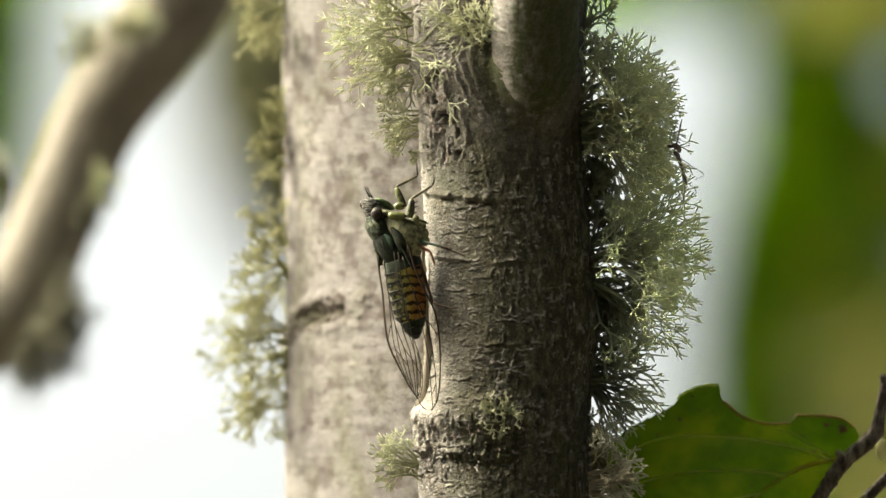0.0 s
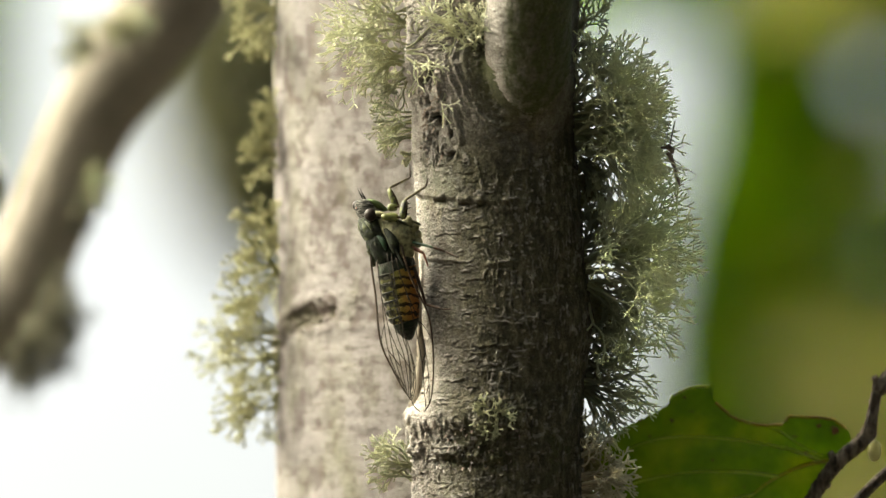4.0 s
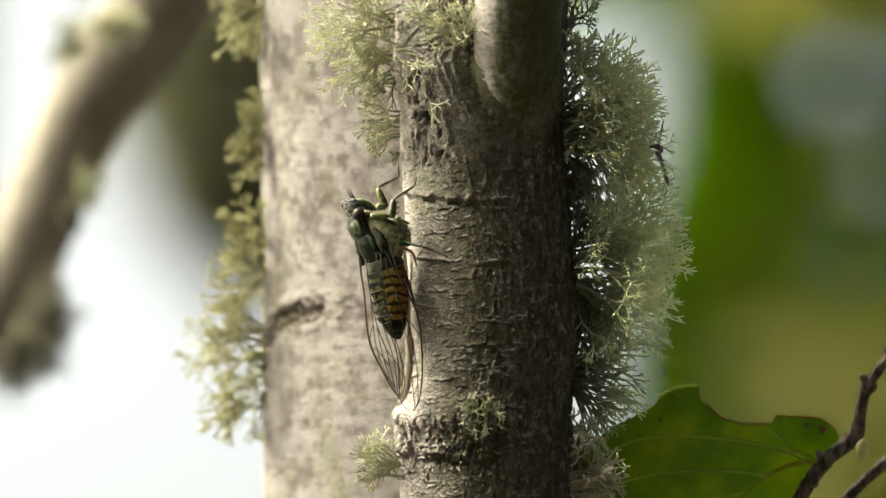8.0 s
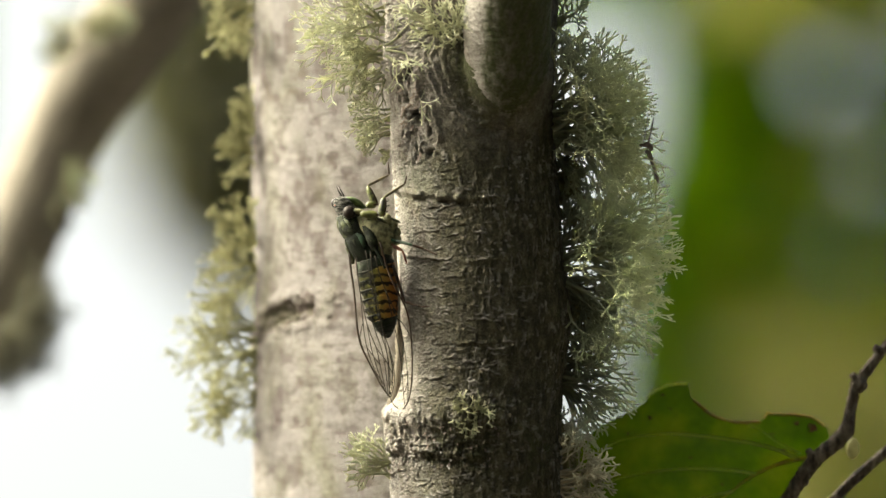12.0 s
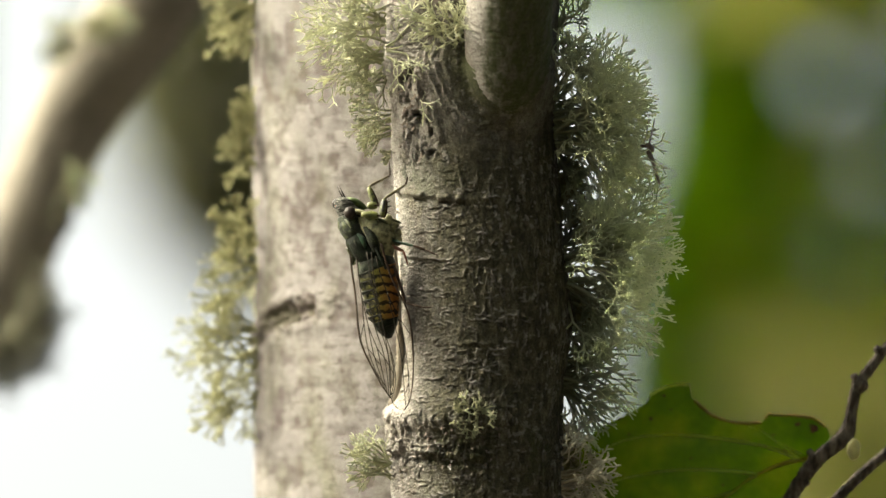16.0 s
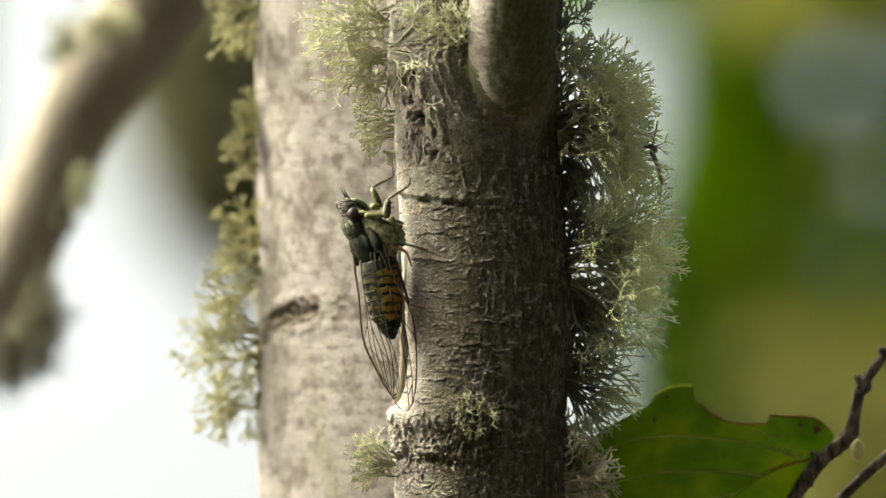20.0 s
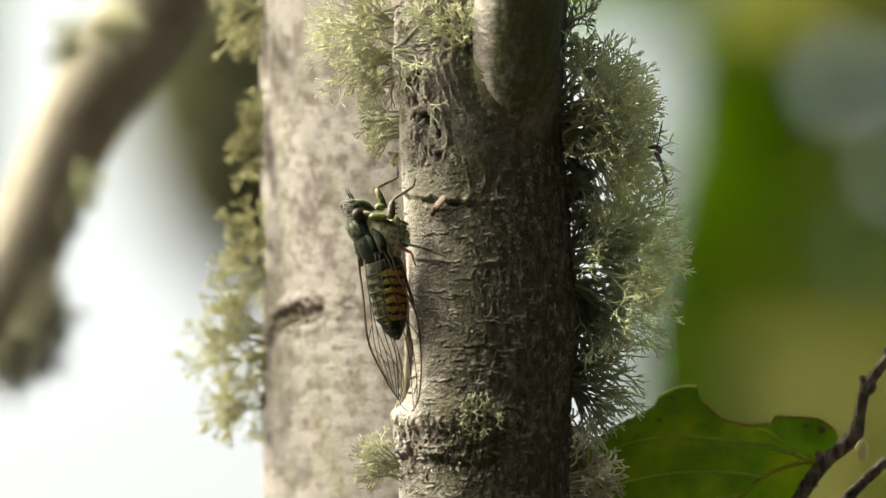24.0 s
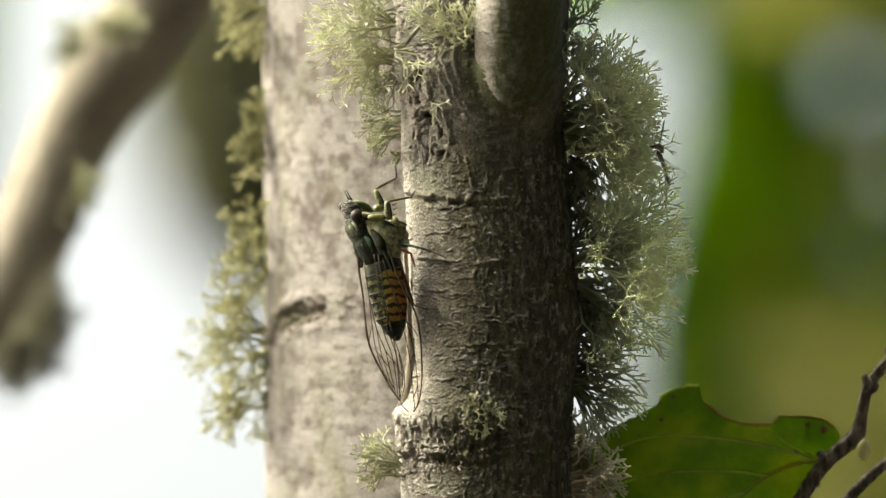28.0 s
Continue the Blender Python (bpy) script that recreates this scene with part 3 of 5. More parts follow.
n = 170
tt = np.linspace(0, 1, n)
mid = spline([(i / 7, x, y, d, q) for i, (y, x, d, q) in enumerate(LIMB[6::-1] + [(-240, 962, -330, 74)])], tt)
mid[:, 3] *= np.interp(mid[:, 1], [60, 120, 200, 300], [1.0, 0.97, 0.75, 0.3])
ang = np.linspace(0, 2 * np.pi, 220, endpoint=False)
path = np.array([Wd(*r[:3]) for r in mid])
tang = np.gradient(path, axis=0)
tang /= np.linalg.norm(tang, axis=1)[:, None]
sidev = np.cross(tang, (0, 1.0, 0))
sidev /= np.linalg.norm(sidev, axis=1)[:, None]
front = np.cross(tang, sidev)
AA, TT = np.meshgrid(ang, tt * 520)
cx, cy = np.cos(AA) * 78, np.sin(AA) * 78
RR = mid[:, 3][:, None] + 5 * (fbm(cx / 60, cy / 60, TT / 70, 2) - 0.5) + 2.2 * (fbm(cx / 22, cy / 22, TT / 6, 2) - 0.5) + 1.6 * (fbm(cx / 5, cy / 5, TT / 5, 2) - 0.5)
RR = RR + 1.3 * np.maximum(np.sin(TT / 2.2 + 5 * fbm(cx / 40, cy / 40, TT / 40, 2)), -0.3) * step(fbm(cx / 25, cy / 25, TT / 18, 2), 0.35, 0.6)
v = path[:, None, :] + U * RR[:, :, None] * (np.cos(AA)[:, :, None] * sidev[:, None, :] + np.sin(AA)[:, :, None] * front[:, None, :])
limb_mesh = raw("limb", v.reshape(-1, 3) - np.array(ROOT), ring_faces(n, 220), M["front_bark"])
# limb pale on the left, darker and greener beyond: its shade is painted in
ragged = 0.9 * (fbm(cx / 30, cy / 30, TT / 50, 3) - 0.5)
for tag, value in (("darkened", 0.1 + 0.6 * step(np.cos(AA) * -1 + ragged, -0.5, 0.4)), ("moss_shade", 1.2 * step(-np.cos(AA) + 0.9 * ragged, -0.85, -0.3))):
    limb_mesh.attributes.new(tag, "FLOAT", "POINT").data.foreach_set("value", value.astype(np.float32).ravel())
limb = place("limb", limb_mesh, near_tree, label="greenish side limb with wrinkled collar")

# loose strip of peeled bark below the insect
rng = np.random.default_rng(4)


def peel_strip(pts, widths, d0, parent):
    vs, fs = [], []
    m = spline([(i / (len(pts) - 1), *p, w) for i, (p, w) in enumerate(zip(pts, widths))], np.linspace(0, 1, 60))
    for i, (x, y, w) in enumerate(m):
        j = 2.5 * (rng.random() - 0.5)
        for q, lift in ((-1, -2), (-0.4, 3), (0.4, 2), (1, -3)):
            vs.append(Wd(x + q * w / 2 + j, y, d0 - lift - 2 * rng.random()) - ROOT)
    for i in range(59):
        fs += [(i * 4 + c, i * 4 + c + 1, i * 4 + c + 5, i * 4 + c + 4) for c in range(3)]
    me = raw("peeled_strip", vs, fs, M["peel"])
    return place("peeled_strip", me, parent, label="pale peeled bark strip")


strip = peel_strip([(747, 435), (752, 520), (757, 600), (757, 660), (748, 720)], [8, 11, 14, 19, 28], -40, front_stem)

# ---- lichen ----


def rods(name, segs, sides, material):
    """One mesh of many short tapering rods: rows of start, end, start radius, end radius."""
    s = np.array(segs, float)
    p0, p1, r0, r1 = s[:, 0:3], s[:, 3:6], s[:, 6:7], s[:, 7:8]
    t = p1 - p0
    t /= np.linalg.norm(t, axis=1)[:, None] + 1e-12
    p0, p1 = p0 - t * r0 * 0.3, p1 + t * r1 * 0.5
    ref = np.where(np.abs(t[:, 1:2]) < 0.8, [[0.0, 1.0, 0.0]], [[1.0, 0, 0]])
    a = np.cross(t, ref)
    a /= np.linalg.norm(a, axis=1)[:, None] + 1e-12
    b = np.cross(t, a)
    ang = np.linspace(0, 2 * np.pi, sides, endpoint=False)
    around = np.cos(ang)[None, :, None] * a[:, None, :] + np.sin(ang)[None, :, None] * b[:, None, :]
    v = np.concatenate([p0[:, None, :] + r0[:, :, None] * around, p1[:, None, :] + r1[:, :, None] * around], axis=1).reshape(-1, 3)
    c = np.arange(sides)
    quad = np.stack([c, (c + 1) % sides, sides + (c + 1) % sides, sides + c], 1)
    f = (np.arange(len(s))[:, None, None] * 2 * sides + quad[None]).reshape(-1)
    me = bpy.data.meshes.new(name)
    me.vertices.add(len(v))
    me.vertices.foreach_set("co", v.astype(np.float32).ravel())
    me.loops.add(len(f))
    me.loops.foreach_set("vertex_index", f.astype(np.int32))
    me.polygons.add(len(f) // 4)
    me.polygons.foreach_set("loop_start", np.arange(0, len(f), 4, dtype=np.int32))
    me.polygons.foreach_set("use_smooth", [True] * (len(f) // 4))
    me.update(calc_edges=True)
    me.materials.append(material)
    return me


def lichen(root, out, reach, stems, seed, material, label, thick=2.6, levels=5, droop=0.0, spread=0.8, flat_root=15.0, curl=0.45, parent=None, tip=0.95, fan=0.35):
    """A bushy tuft: stems that leave the bark, fan out, fork again and again and end in fine tips; each stem is a part."""
    r = np.random.default_rng(seed)
    out = np.array(out, float) / np.linalg.norm(out)
    first = 0.98 / sum(0.74 ** i for i in range(levels + 1))

    def grow(p, d, length, rad, level, segs, limit):
        n = 4 if level < 2 else 3
        if np.linalg.norm(p) > limit or p.dot(out) < -9 * U:
            return
        bow = r.normal(0, curl * 0.75, 3) * np.array((1, 0.6, 1)) + np.array((0, 0, -droop))
        for _ in range(n):
            d = d + bow / n + r.normal(0, curl * 0.2, 3) + fan / n * p / (np.linalg.norm(p) + 3 * U)
            d /= np.linalg.norm(d)
            q = p + d * length / n
            if abs(out[0]) > 0.6 and q[0] * out[0] < -5 * U:
                return
            r2 = max(rad * 0.95, tip * U * 0.8)
            segs.append((*p, *q, rad, r2))
            p, rad = q, r2
        if level >= levels:
            return
        axis = r.normal(0, 1, 3) * np.array((1, 0.6, 1))
        axis -= axis.dot(d) * d
        axis /= np.linalg.norm(axis)
        for c in range(2 + (r.random() < 0.15)):
            s = (-1) ** c * (0.25 + 0.55 * r.random()) if c < 2 else r.normal(0, 0.3)
            if level > 1 and r.random() < 0.08:
                continue
            grow(p, d * math.cos(s) + axis * math.sin(s), length * (0.58 + 0.32 * r.random()), max(rad * (0.74 + 0.12 * r.random()), tip * U), level + 1, segs, limit)

    tuft = new("lichen_tuft")
    if parent is None:
        tuft.matrix_world = PLAN @ Matrix.Translation(root)
        tagged(tuft, label, "lichen")
    every = []
    for _ in range(stems):
        d = out + r.normal(0, spread, 3) * np.array((0.75, 0.5, 0.75))
        d += max(0, 0.3 - d.dot(out)) * out * 1.2
        d /= np.linalg.norm(d)
        p = r.normal(0, flat_root * U, 3)
        p -= p.dot(out) * out
        p -= out * 5 * U
        if abs(out[0]) > 0.6:
            p[0] = -3 * U * np.sign(out[0])
        segs = []
        size = 0.55 + 0.5 * r.random()
        grow(p, d, reach * U * size * first, thick * U * (0.75 + 0.4 * r.random()) * (0.6 + 0.4 * size), 0, segs, reach * U * 1.02)
        if not segs:
            continue
        if parent is None:
            place("strand", rods("strand", segs, 4 if thick > 3 else 3, material), tuft)
        every += segs
    if parent is not None:
        bpy.data.objects.remove(tuft)
        return place("lichen_tuft", rods("lichen_tuft", every, 3, material), parent, at=root)
    return tuft


GREY = "pale grey-green bushy lichen tuft growing from the shaded bark"
DULL = "short dull olive lichen tuft hugging the shaded bark"
YEL = "yellow-green bushy lichen tuft on the lit bark"
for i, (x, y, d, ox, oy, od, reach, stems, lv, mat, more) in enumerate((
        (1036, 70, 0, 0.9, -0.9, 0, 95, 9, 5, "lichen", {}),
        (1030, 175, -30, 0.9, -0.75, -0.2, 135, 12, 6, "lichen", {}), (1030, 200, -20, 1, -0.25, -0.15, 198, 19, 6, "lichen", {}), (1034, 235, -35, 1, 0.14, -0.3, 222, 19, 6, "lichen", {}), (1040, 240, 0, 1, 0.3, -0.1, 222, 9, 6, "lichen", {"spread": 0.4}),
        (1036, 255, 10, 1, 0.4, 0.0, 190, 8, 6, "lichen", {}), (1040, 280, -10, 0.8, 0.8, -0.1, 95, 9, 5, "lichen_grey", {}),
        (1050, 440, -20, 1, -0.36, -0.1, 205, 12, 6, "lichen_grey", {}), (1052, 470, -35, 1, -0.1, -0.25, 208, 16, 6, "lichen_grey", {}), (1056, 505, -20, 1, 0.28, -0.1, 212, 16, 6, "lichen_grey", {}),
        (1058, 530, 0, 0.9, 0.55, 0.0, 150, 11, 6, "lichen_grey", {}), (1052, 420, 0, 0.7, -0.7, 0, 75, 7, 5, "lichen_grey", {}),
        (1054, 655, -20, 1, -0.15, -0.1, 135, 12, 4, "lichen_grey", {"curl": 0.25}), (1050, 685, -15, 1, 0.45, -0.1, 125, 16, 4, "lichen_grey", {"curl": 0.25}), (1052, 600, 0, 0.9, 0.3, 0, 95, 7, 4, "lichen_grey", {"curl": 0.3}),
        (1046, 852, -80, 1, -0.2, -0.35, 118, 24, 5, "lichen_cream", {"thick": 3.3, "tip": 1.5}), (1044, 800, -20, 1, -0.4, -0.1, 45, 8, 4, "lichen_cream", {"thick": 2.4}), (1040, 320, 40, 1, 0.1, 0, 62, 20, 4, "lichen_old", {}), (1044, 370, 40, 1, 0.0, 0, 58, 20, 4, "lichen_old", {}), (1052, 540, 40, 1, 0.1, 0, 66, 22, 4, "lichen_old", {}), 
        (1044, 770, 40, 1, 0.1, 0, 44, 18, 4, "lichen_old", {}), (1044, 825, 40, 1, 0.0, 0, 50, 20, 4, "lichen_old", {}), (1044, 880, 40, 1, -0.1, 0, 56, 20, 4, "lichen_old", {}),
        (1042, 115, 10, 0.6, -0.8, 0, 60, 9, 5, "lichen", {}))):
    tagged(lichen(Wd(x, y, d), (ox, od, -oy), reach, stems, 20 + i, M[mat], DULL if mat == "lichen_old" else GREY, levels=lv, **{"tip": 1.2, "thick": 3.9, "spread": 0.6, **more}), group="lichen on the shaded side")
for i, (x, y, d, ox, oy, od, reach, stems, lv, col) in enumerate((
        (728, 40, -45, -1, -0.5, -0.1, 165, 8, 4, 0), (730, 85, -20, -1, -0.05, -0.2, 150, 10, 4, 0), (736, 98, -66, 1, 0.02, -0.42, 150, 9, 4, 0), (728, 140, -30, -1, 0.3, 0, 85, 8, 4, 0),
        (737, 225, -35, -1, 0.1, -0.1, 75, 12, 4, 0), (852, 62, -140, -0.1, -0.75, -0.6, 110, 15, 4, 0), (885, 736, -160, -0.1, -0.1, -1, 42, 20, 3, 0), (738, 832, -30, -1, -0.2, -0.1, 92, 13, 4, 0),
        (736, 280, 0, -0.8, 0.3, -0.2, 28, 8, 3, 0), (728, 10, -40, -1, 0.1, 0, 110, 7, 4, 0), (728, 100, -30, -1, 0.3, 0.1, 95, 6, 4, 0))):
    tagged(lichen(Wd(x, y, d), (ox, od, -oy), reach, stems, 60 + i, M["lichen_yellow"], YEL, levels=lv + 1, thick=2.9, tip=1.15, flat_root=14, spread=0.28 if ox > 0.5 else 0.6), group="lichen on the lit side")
for i, (x, y, ox, oy, reach, stems) in enumerate(((500, 20, -1, 0.1, 130, 7), (500, 45, -1, 0.4, 100, 6), (502, 225, -1, -0.1, 75, 9), (502, 285, -1, 0.2, 75, 8), (506, 430, -0.8, -0.6, 110, 9), (506, 480, -1, -0.1, 115, 10),
                                                  (506, 600, -1, -0.2, 150, 10), (506, 650, -1, 0.1, 185, 11), (504, 700, -0.8, 0.7, 130, 9))):
    tagged(lichen(Wd(x, y, 480), (ox, 0, -oy), reach, stems, 90 + i, M["lichen_old"], "yellow-grey bushy lichen tuft on the pale rear stem", levels=5, thick=3.4, tip=1.3), group="lichen on the rear stem")

# ---- the leaning stem beyond ----
LK = 1.17
lean = tagged(new("leaning_tree"), "brown leaning tree stem with tufts of lichen", "tree")
LEAN = W(-700, 11000, LK)
lean.matrix_world = PLAN @ Matrix.Translation(LEAN)
keys = [(0, 620, -900, 70), (0.1, 420, -260, 78), (0.16, 350, -60, 82), (0.2, 265, 70, 84), (0.26, 180, 200, 76), (0.34, 92, 400, 72), (0.39, 45, 510, 74), (0.45, -40, 600, 76), (0.52, -170, 690, 78), (0.65, -420, 1100, 90), (1, -760, 11300, 160)]
mm = spline(keys, np.concatenate([np.linspace(0, 0.52, 90), np.linspace(0.54, 1, 24)]))
pts = np.array([W(x, y, LK) for x, y, _ in mm]) - np.array(LEAN)
rr = mm[:, 2] * U * LK
v, f = sweep(pts, rr, 40, 0.04, rng)
place("trunk", raw("trunk", v, f, M["lean_bark"]), lean, label="smooth brown trunk")
for i, (x, y, ox, oy, reach, stems, mat) in enumerate(((76, 566, 0.8, 0.4, 140, 44, "lichen_dark"), (52, 592, 0.8, 0.6, 140, 44, "lichen_dark"), (26, 618, 0.7, 0.8, 110, 40, "lichen_dark"), (84, 545, 0.9, 0.1, 110, 36, "lichen_dark"), (140, 380, 0.9, 0.2, 60, 24, "lichen_dark"), (170, 330, 0.8, -0.3, 60, 20, "lichen"),
                                                       (170, 90, -0.9, -0.5, 90, 26, "lichen_yellow"), (230, 60, -0.2, -0.6, 80, 26, "lichen_yellow"), (20, 330, -0.9, 0.1, 110, 30, "lichen_yellow"))):
    lichen(W(x, y, LK - 0.02) - LEAN, (ox, -0.3, -oy), reach, stems, 120 + i, M[mat], "", levels=3, thick=5.5, parent=lean)

# ---- far woods ----


def leaf_cloud(name, centres, sizes, material, seed, parent=None):
    """Many folded leaves, each four faces, in one mesh."""
    r = np.random.default_rng(seed)
    c = np.array(centres, float)
    n = len(c)
    d = r.normal(0, 1, (n, 3))
    d[:, 2] -= 0.6
    d /= np.linalg.norm(d, axis=1)[:, None]
    a = np.cross(d, r.normal(0, 1, (n, 3)))
    a /= np.linalg.norm(a, axis=1)[:, None]
    up = np.cross(a, d)
    L = np.array(sizes, float)[:, None]
    base, tip = c - d * L / 2, c + d * L / 2
    m1, m2 = c - d * L * 0.1, c + d * L * 0.2
    e = a * L * 0.3
    lift = up * L * 0.07
    v = np.stack([base, m1 + e + lift, m2 + e * 0.8 + lift, tip, m2 - e * 0.8 + lift, m1 - e + lift, m1, m2], 1).reshape(-1, 3)
    f = []
    for i in range(n):
        o = i * 8
        f += [(o, o + 1, o + 6), (o + 1, o + 2, o + 7, o + 6), (o + 2, o + 3, o + 7), (o + 3, o + 4, o + 7), (o + 4, o + 5, o + 6, o + 7), (o + 5, o, o + 6)]
    return place(name, raw(name, v, f, material), parent)


def plan_of(p):
    """Where a place lies in the plan as seen from the start."""
    p = PLAN.inverted() @ Vector(p)
    k = (p[1] + DIST) / DIST
    return 784 + p[0] / (U * k), 441 - (p[2] - EYE_Z) / (U * k)


def bush(name, label, material, spans, n, size, seed, keep, stem_at):
    r = np.random.default_rng(seed)
    pts = []
    while len(pts) < n:
        p = [a + (b - a) * r.random() for a, b in spans]
        if keep(*plan_of(p), r):
            pts.append(p)
    root = tagged(new(name), label, "tree")
    root.location = (stem_at[0], stem_at[1], 0)
    crown = leaf_cloud("crown", np.array(pts) - np.array(root.location), size * (0.7 + 0.6 * r.random(n)), material, seed + 1, root)
    crown["kind"] = "stuff"
    zs = np.linspace(0, spans[2][1] * 0.9, 12)
    v, f = sweep([(0.05 * math.sin(z * 2), 0.04 * math.cos(z * 1.7), z) for z in zs], 0.06 * (1 - 0.7 * zs / zs[-1]) + 0.008, 10)
    place("trunk", raw("trunk", v, f, M["far_bark"]), root)
    return root


def edge_right(y):
    return float(np.interp(y, [-200, 0, 60, 130, 250, 420, 560, 700, 900], [1150, 1222, 1277, 1293, 1278, 1230, 1205, 1198, 1180]))


HOLES = ((1330, -30, 36), (1610, 140, 44), (1720, 300, 40), (1478, 660, 20), (1790, 90, 44), (1650, 440, 26), (1770, 560, 34), (1560, 330, 12))


def keep_green(x, y, r):
    if any((x - a) ** 2 + (y - b) ** 2 < c * c for a, b, c in HOLES):
        return False
    return x > edge_right(y) + 30 or (y < 14 and x > 1085) or (y < 38 and x > 1180) or (x > 900 and x < 1090 and y < 90)


bush("broadleaf_shrub", "dense green broad-leaved shrub of the woods beyond", M["far_leaf"], ((0.13, 0.85), (5.7, 6.3), (2.0, 3.25)), 20000, 0.036, 300, keep_green, (0.62, 6.1))


def keep_olive(x, y, r):
    if any((x - a) ** 2 + (y - b) ** 2 < c * c for a, b, c in HOLES):
        return False
    return (x > 1490 + 70 * math.sin(y / 140) and r.random() < 0.04) or (y < 40 and x > 1380) or (y > 600 and x > 1440)


bush("olive_shrub", "dull olive and brown shrub at the edge of the woods", M["olive_leaf"], ((0.3, 0.85), (5.35, 5.65), (2.0, 3.25)), 1900, 0.04, 340, keep_olive, (0.78, 5.5))


def keep_left(x, y, r):
    low = np.interp(x, [345, 370, 400, 440, 490, 560, 700], [40, 250, 340, 390, 440, 520, 560])
    return (345 < x < 900 and y < low and r.random() < (0.12 if x < 420 else 0.6))


bush("grey_shrub", "dull grey-green leafy shrub at the edge of the woods", M["dull_leaf"], ((-0.62, 0.1), (5.6, 6.4), (2.3, 3.0)), 2300, 0.07, 320, keep_left, (0.02, 6.2))


def keep_corner(x, y, r):
    return x < 88 - 0.12 * y and y < 380


bush("corner_shrub", "yellow-green leafy shrub at the edge of the woods", M["far_leaf"], ((-0.8, -0.38), (5.6, 6.2), (2.3, 3.0)), 1900, 0.05, 360, keep_corner, (-0.7, 6.0))

# unseen woods, added to the right of the tree, behind the eye and overhead to block light; the open side is on the left
r = np.random.default_rng(400)
n = 30000
az = np.radians(58 + 211 * r.random(n))
dist = 3.1 + 1.5 * r.random(n) + 0.5 * np.sin(az * 11) + 0.3 * np.sin(az * 27 + 2)
ring = np.stack([dist * np.sin(az), dist * np.cos(az) - 0.5, np.interp(np.degrees(az), [58, 72, 100, 130, 180, 225, 269], [1.0, 1.3, 2.4, 3.6, 2.8, 4.2, 2.6]) * r.random(n) * (0.8 + 0.35 * np.sin(az * 23) * np.sin(az * 9 + 1))], 1)
roof = np.stack([-1.3 + 6.3 * r.random(7000), -4.5 + 2.0 * r.random(7000), 4.4 + 1.2 * r.random(7000)], 1)
shade = np.stack([1.3 + 3.8 * r.random(14000), -4.5 + 4.6 * r.random(14000), 3.6 + 1.4 * r.random(14000)], 1)
over = np.stack([-0.7 + 2.2 * r.random(4500), -2.6 + 2.3 * r.random(4500), 3.4 + 1.2 * r.random(4500)], 1)
pts = np.concatenate([ring, roof, shade, over])
woods = leaf_cloud("woods", pts, 0.2 * (0.7 + 0.6 * r.random(len(pts))), M["screen_leaf"], 401)
tagged(woods, "unseen leafy green thicket and canopy added to block skylight", "woods", kind="stuff")

# ---- loose flakes of bark ----


def surf(x, y, out=0.0):
    """Plan depth of the front stem's skin at a plan point, and the yaw of its normal."""
    i = 0.5 * (np.interp(y, *zip(*LEFT)) + np.interp(y, *zip(*RIGHT)))
    h = 0.5 * (np.interp(y, *zip(*RIGHT)) - np.interp(y, *zip(*LEFT)))
    s = min(max((x - i) / h, -0.97), 0.97)
    return -math.sqrt(1 - s * s) * h - out, math.degrees(math.asin(s))


rng = np.random.default_rng(77)
FLAKES = []
for k in range(6):
    vs, fs = [], []
    for i in range(6):
        u = i / 5
        w = (0.9 - 0.55 * u) * (0.75 + 0.5 * rng.random())
        lift = 5.0 * u * u + 0.3
        for q in (-1, 0, 1):
            vs.append(((q * 3.2 * w + rng.normal(0, 0.5)) * U, -(lift + (1.0 if q == 0 else 0)) * U, (-9 * u + rng.normal(0, 0.4)) * U))
    for i in range(5):
        fs += [(i * 3, i * 3 + 1, i * 3 + 4, i * 3 + 3), (i * 3 + 1, i * 3 + 2, i * 3 + 5, i * 3 + 4)]
    FLAKES.append((raw("bark_flake", vs, fs, M["front_bark"]), raw("bark_flake", vs, fs, M["shred"]), raw("bark_flake", vs, fs, M["torn"])))
for n in range(270):
    zone = n % 9
    if zone < 2:
        x, y = 745 + 190 * rng.random(), 745 + 95 * rng.random()
    elif zone < 3:
        x, y = (773 + rng.normal(0, 11), 118 + 160 * rng.random()) if n % 3 else (732 + 25 * rng.random(), 705 + 70 * rng.random())
    else:
        x, y = 850 + 190 * rng.random() ** 0.8, 330 + 550 * rng.random()
    d, yaw = surf(x, y, 2.0)
    # from x 850 on a darker copy matches the shade-painted bark
    ob = place("bark_flake", FLAKES[n % 6][2 if zone == 2 or (zone < 2 and n % 2) else 0 if x < 850 else 1], near_tree)
    size = (0.4 + 0.7 * rng.random()) * (1.6 if zone == 2 else 1)
    ob.parent = front_stem
    turn = -80 + rng.normal(0, 22) if zone > 2 else rng.normal(0, 40)
    tall = size * (1.0 + 1.6 * rng.random()) if zone > 2 else size
    ob.matrix_basis = Matrix.Translation(Wd(x, y, d) - ROOT) @ pose(0, 0, 0, 0, 0, yaw) @ pose(0, 0, 0, 0, turn, 0) @ Matrix.Diagonal((tall, size, size * (0.5 + 0.5 * rng.random()), 1))

# ---- sapling with a large leaf ----
SAP = Wd(1330, 11200, 140)
sapling = tagged(new("sapling"), "thin brown sapling twig bearing one large green leaf", "sapling")
sapling.matrix_world = PLAN @ Matrix.Translation(SAP)


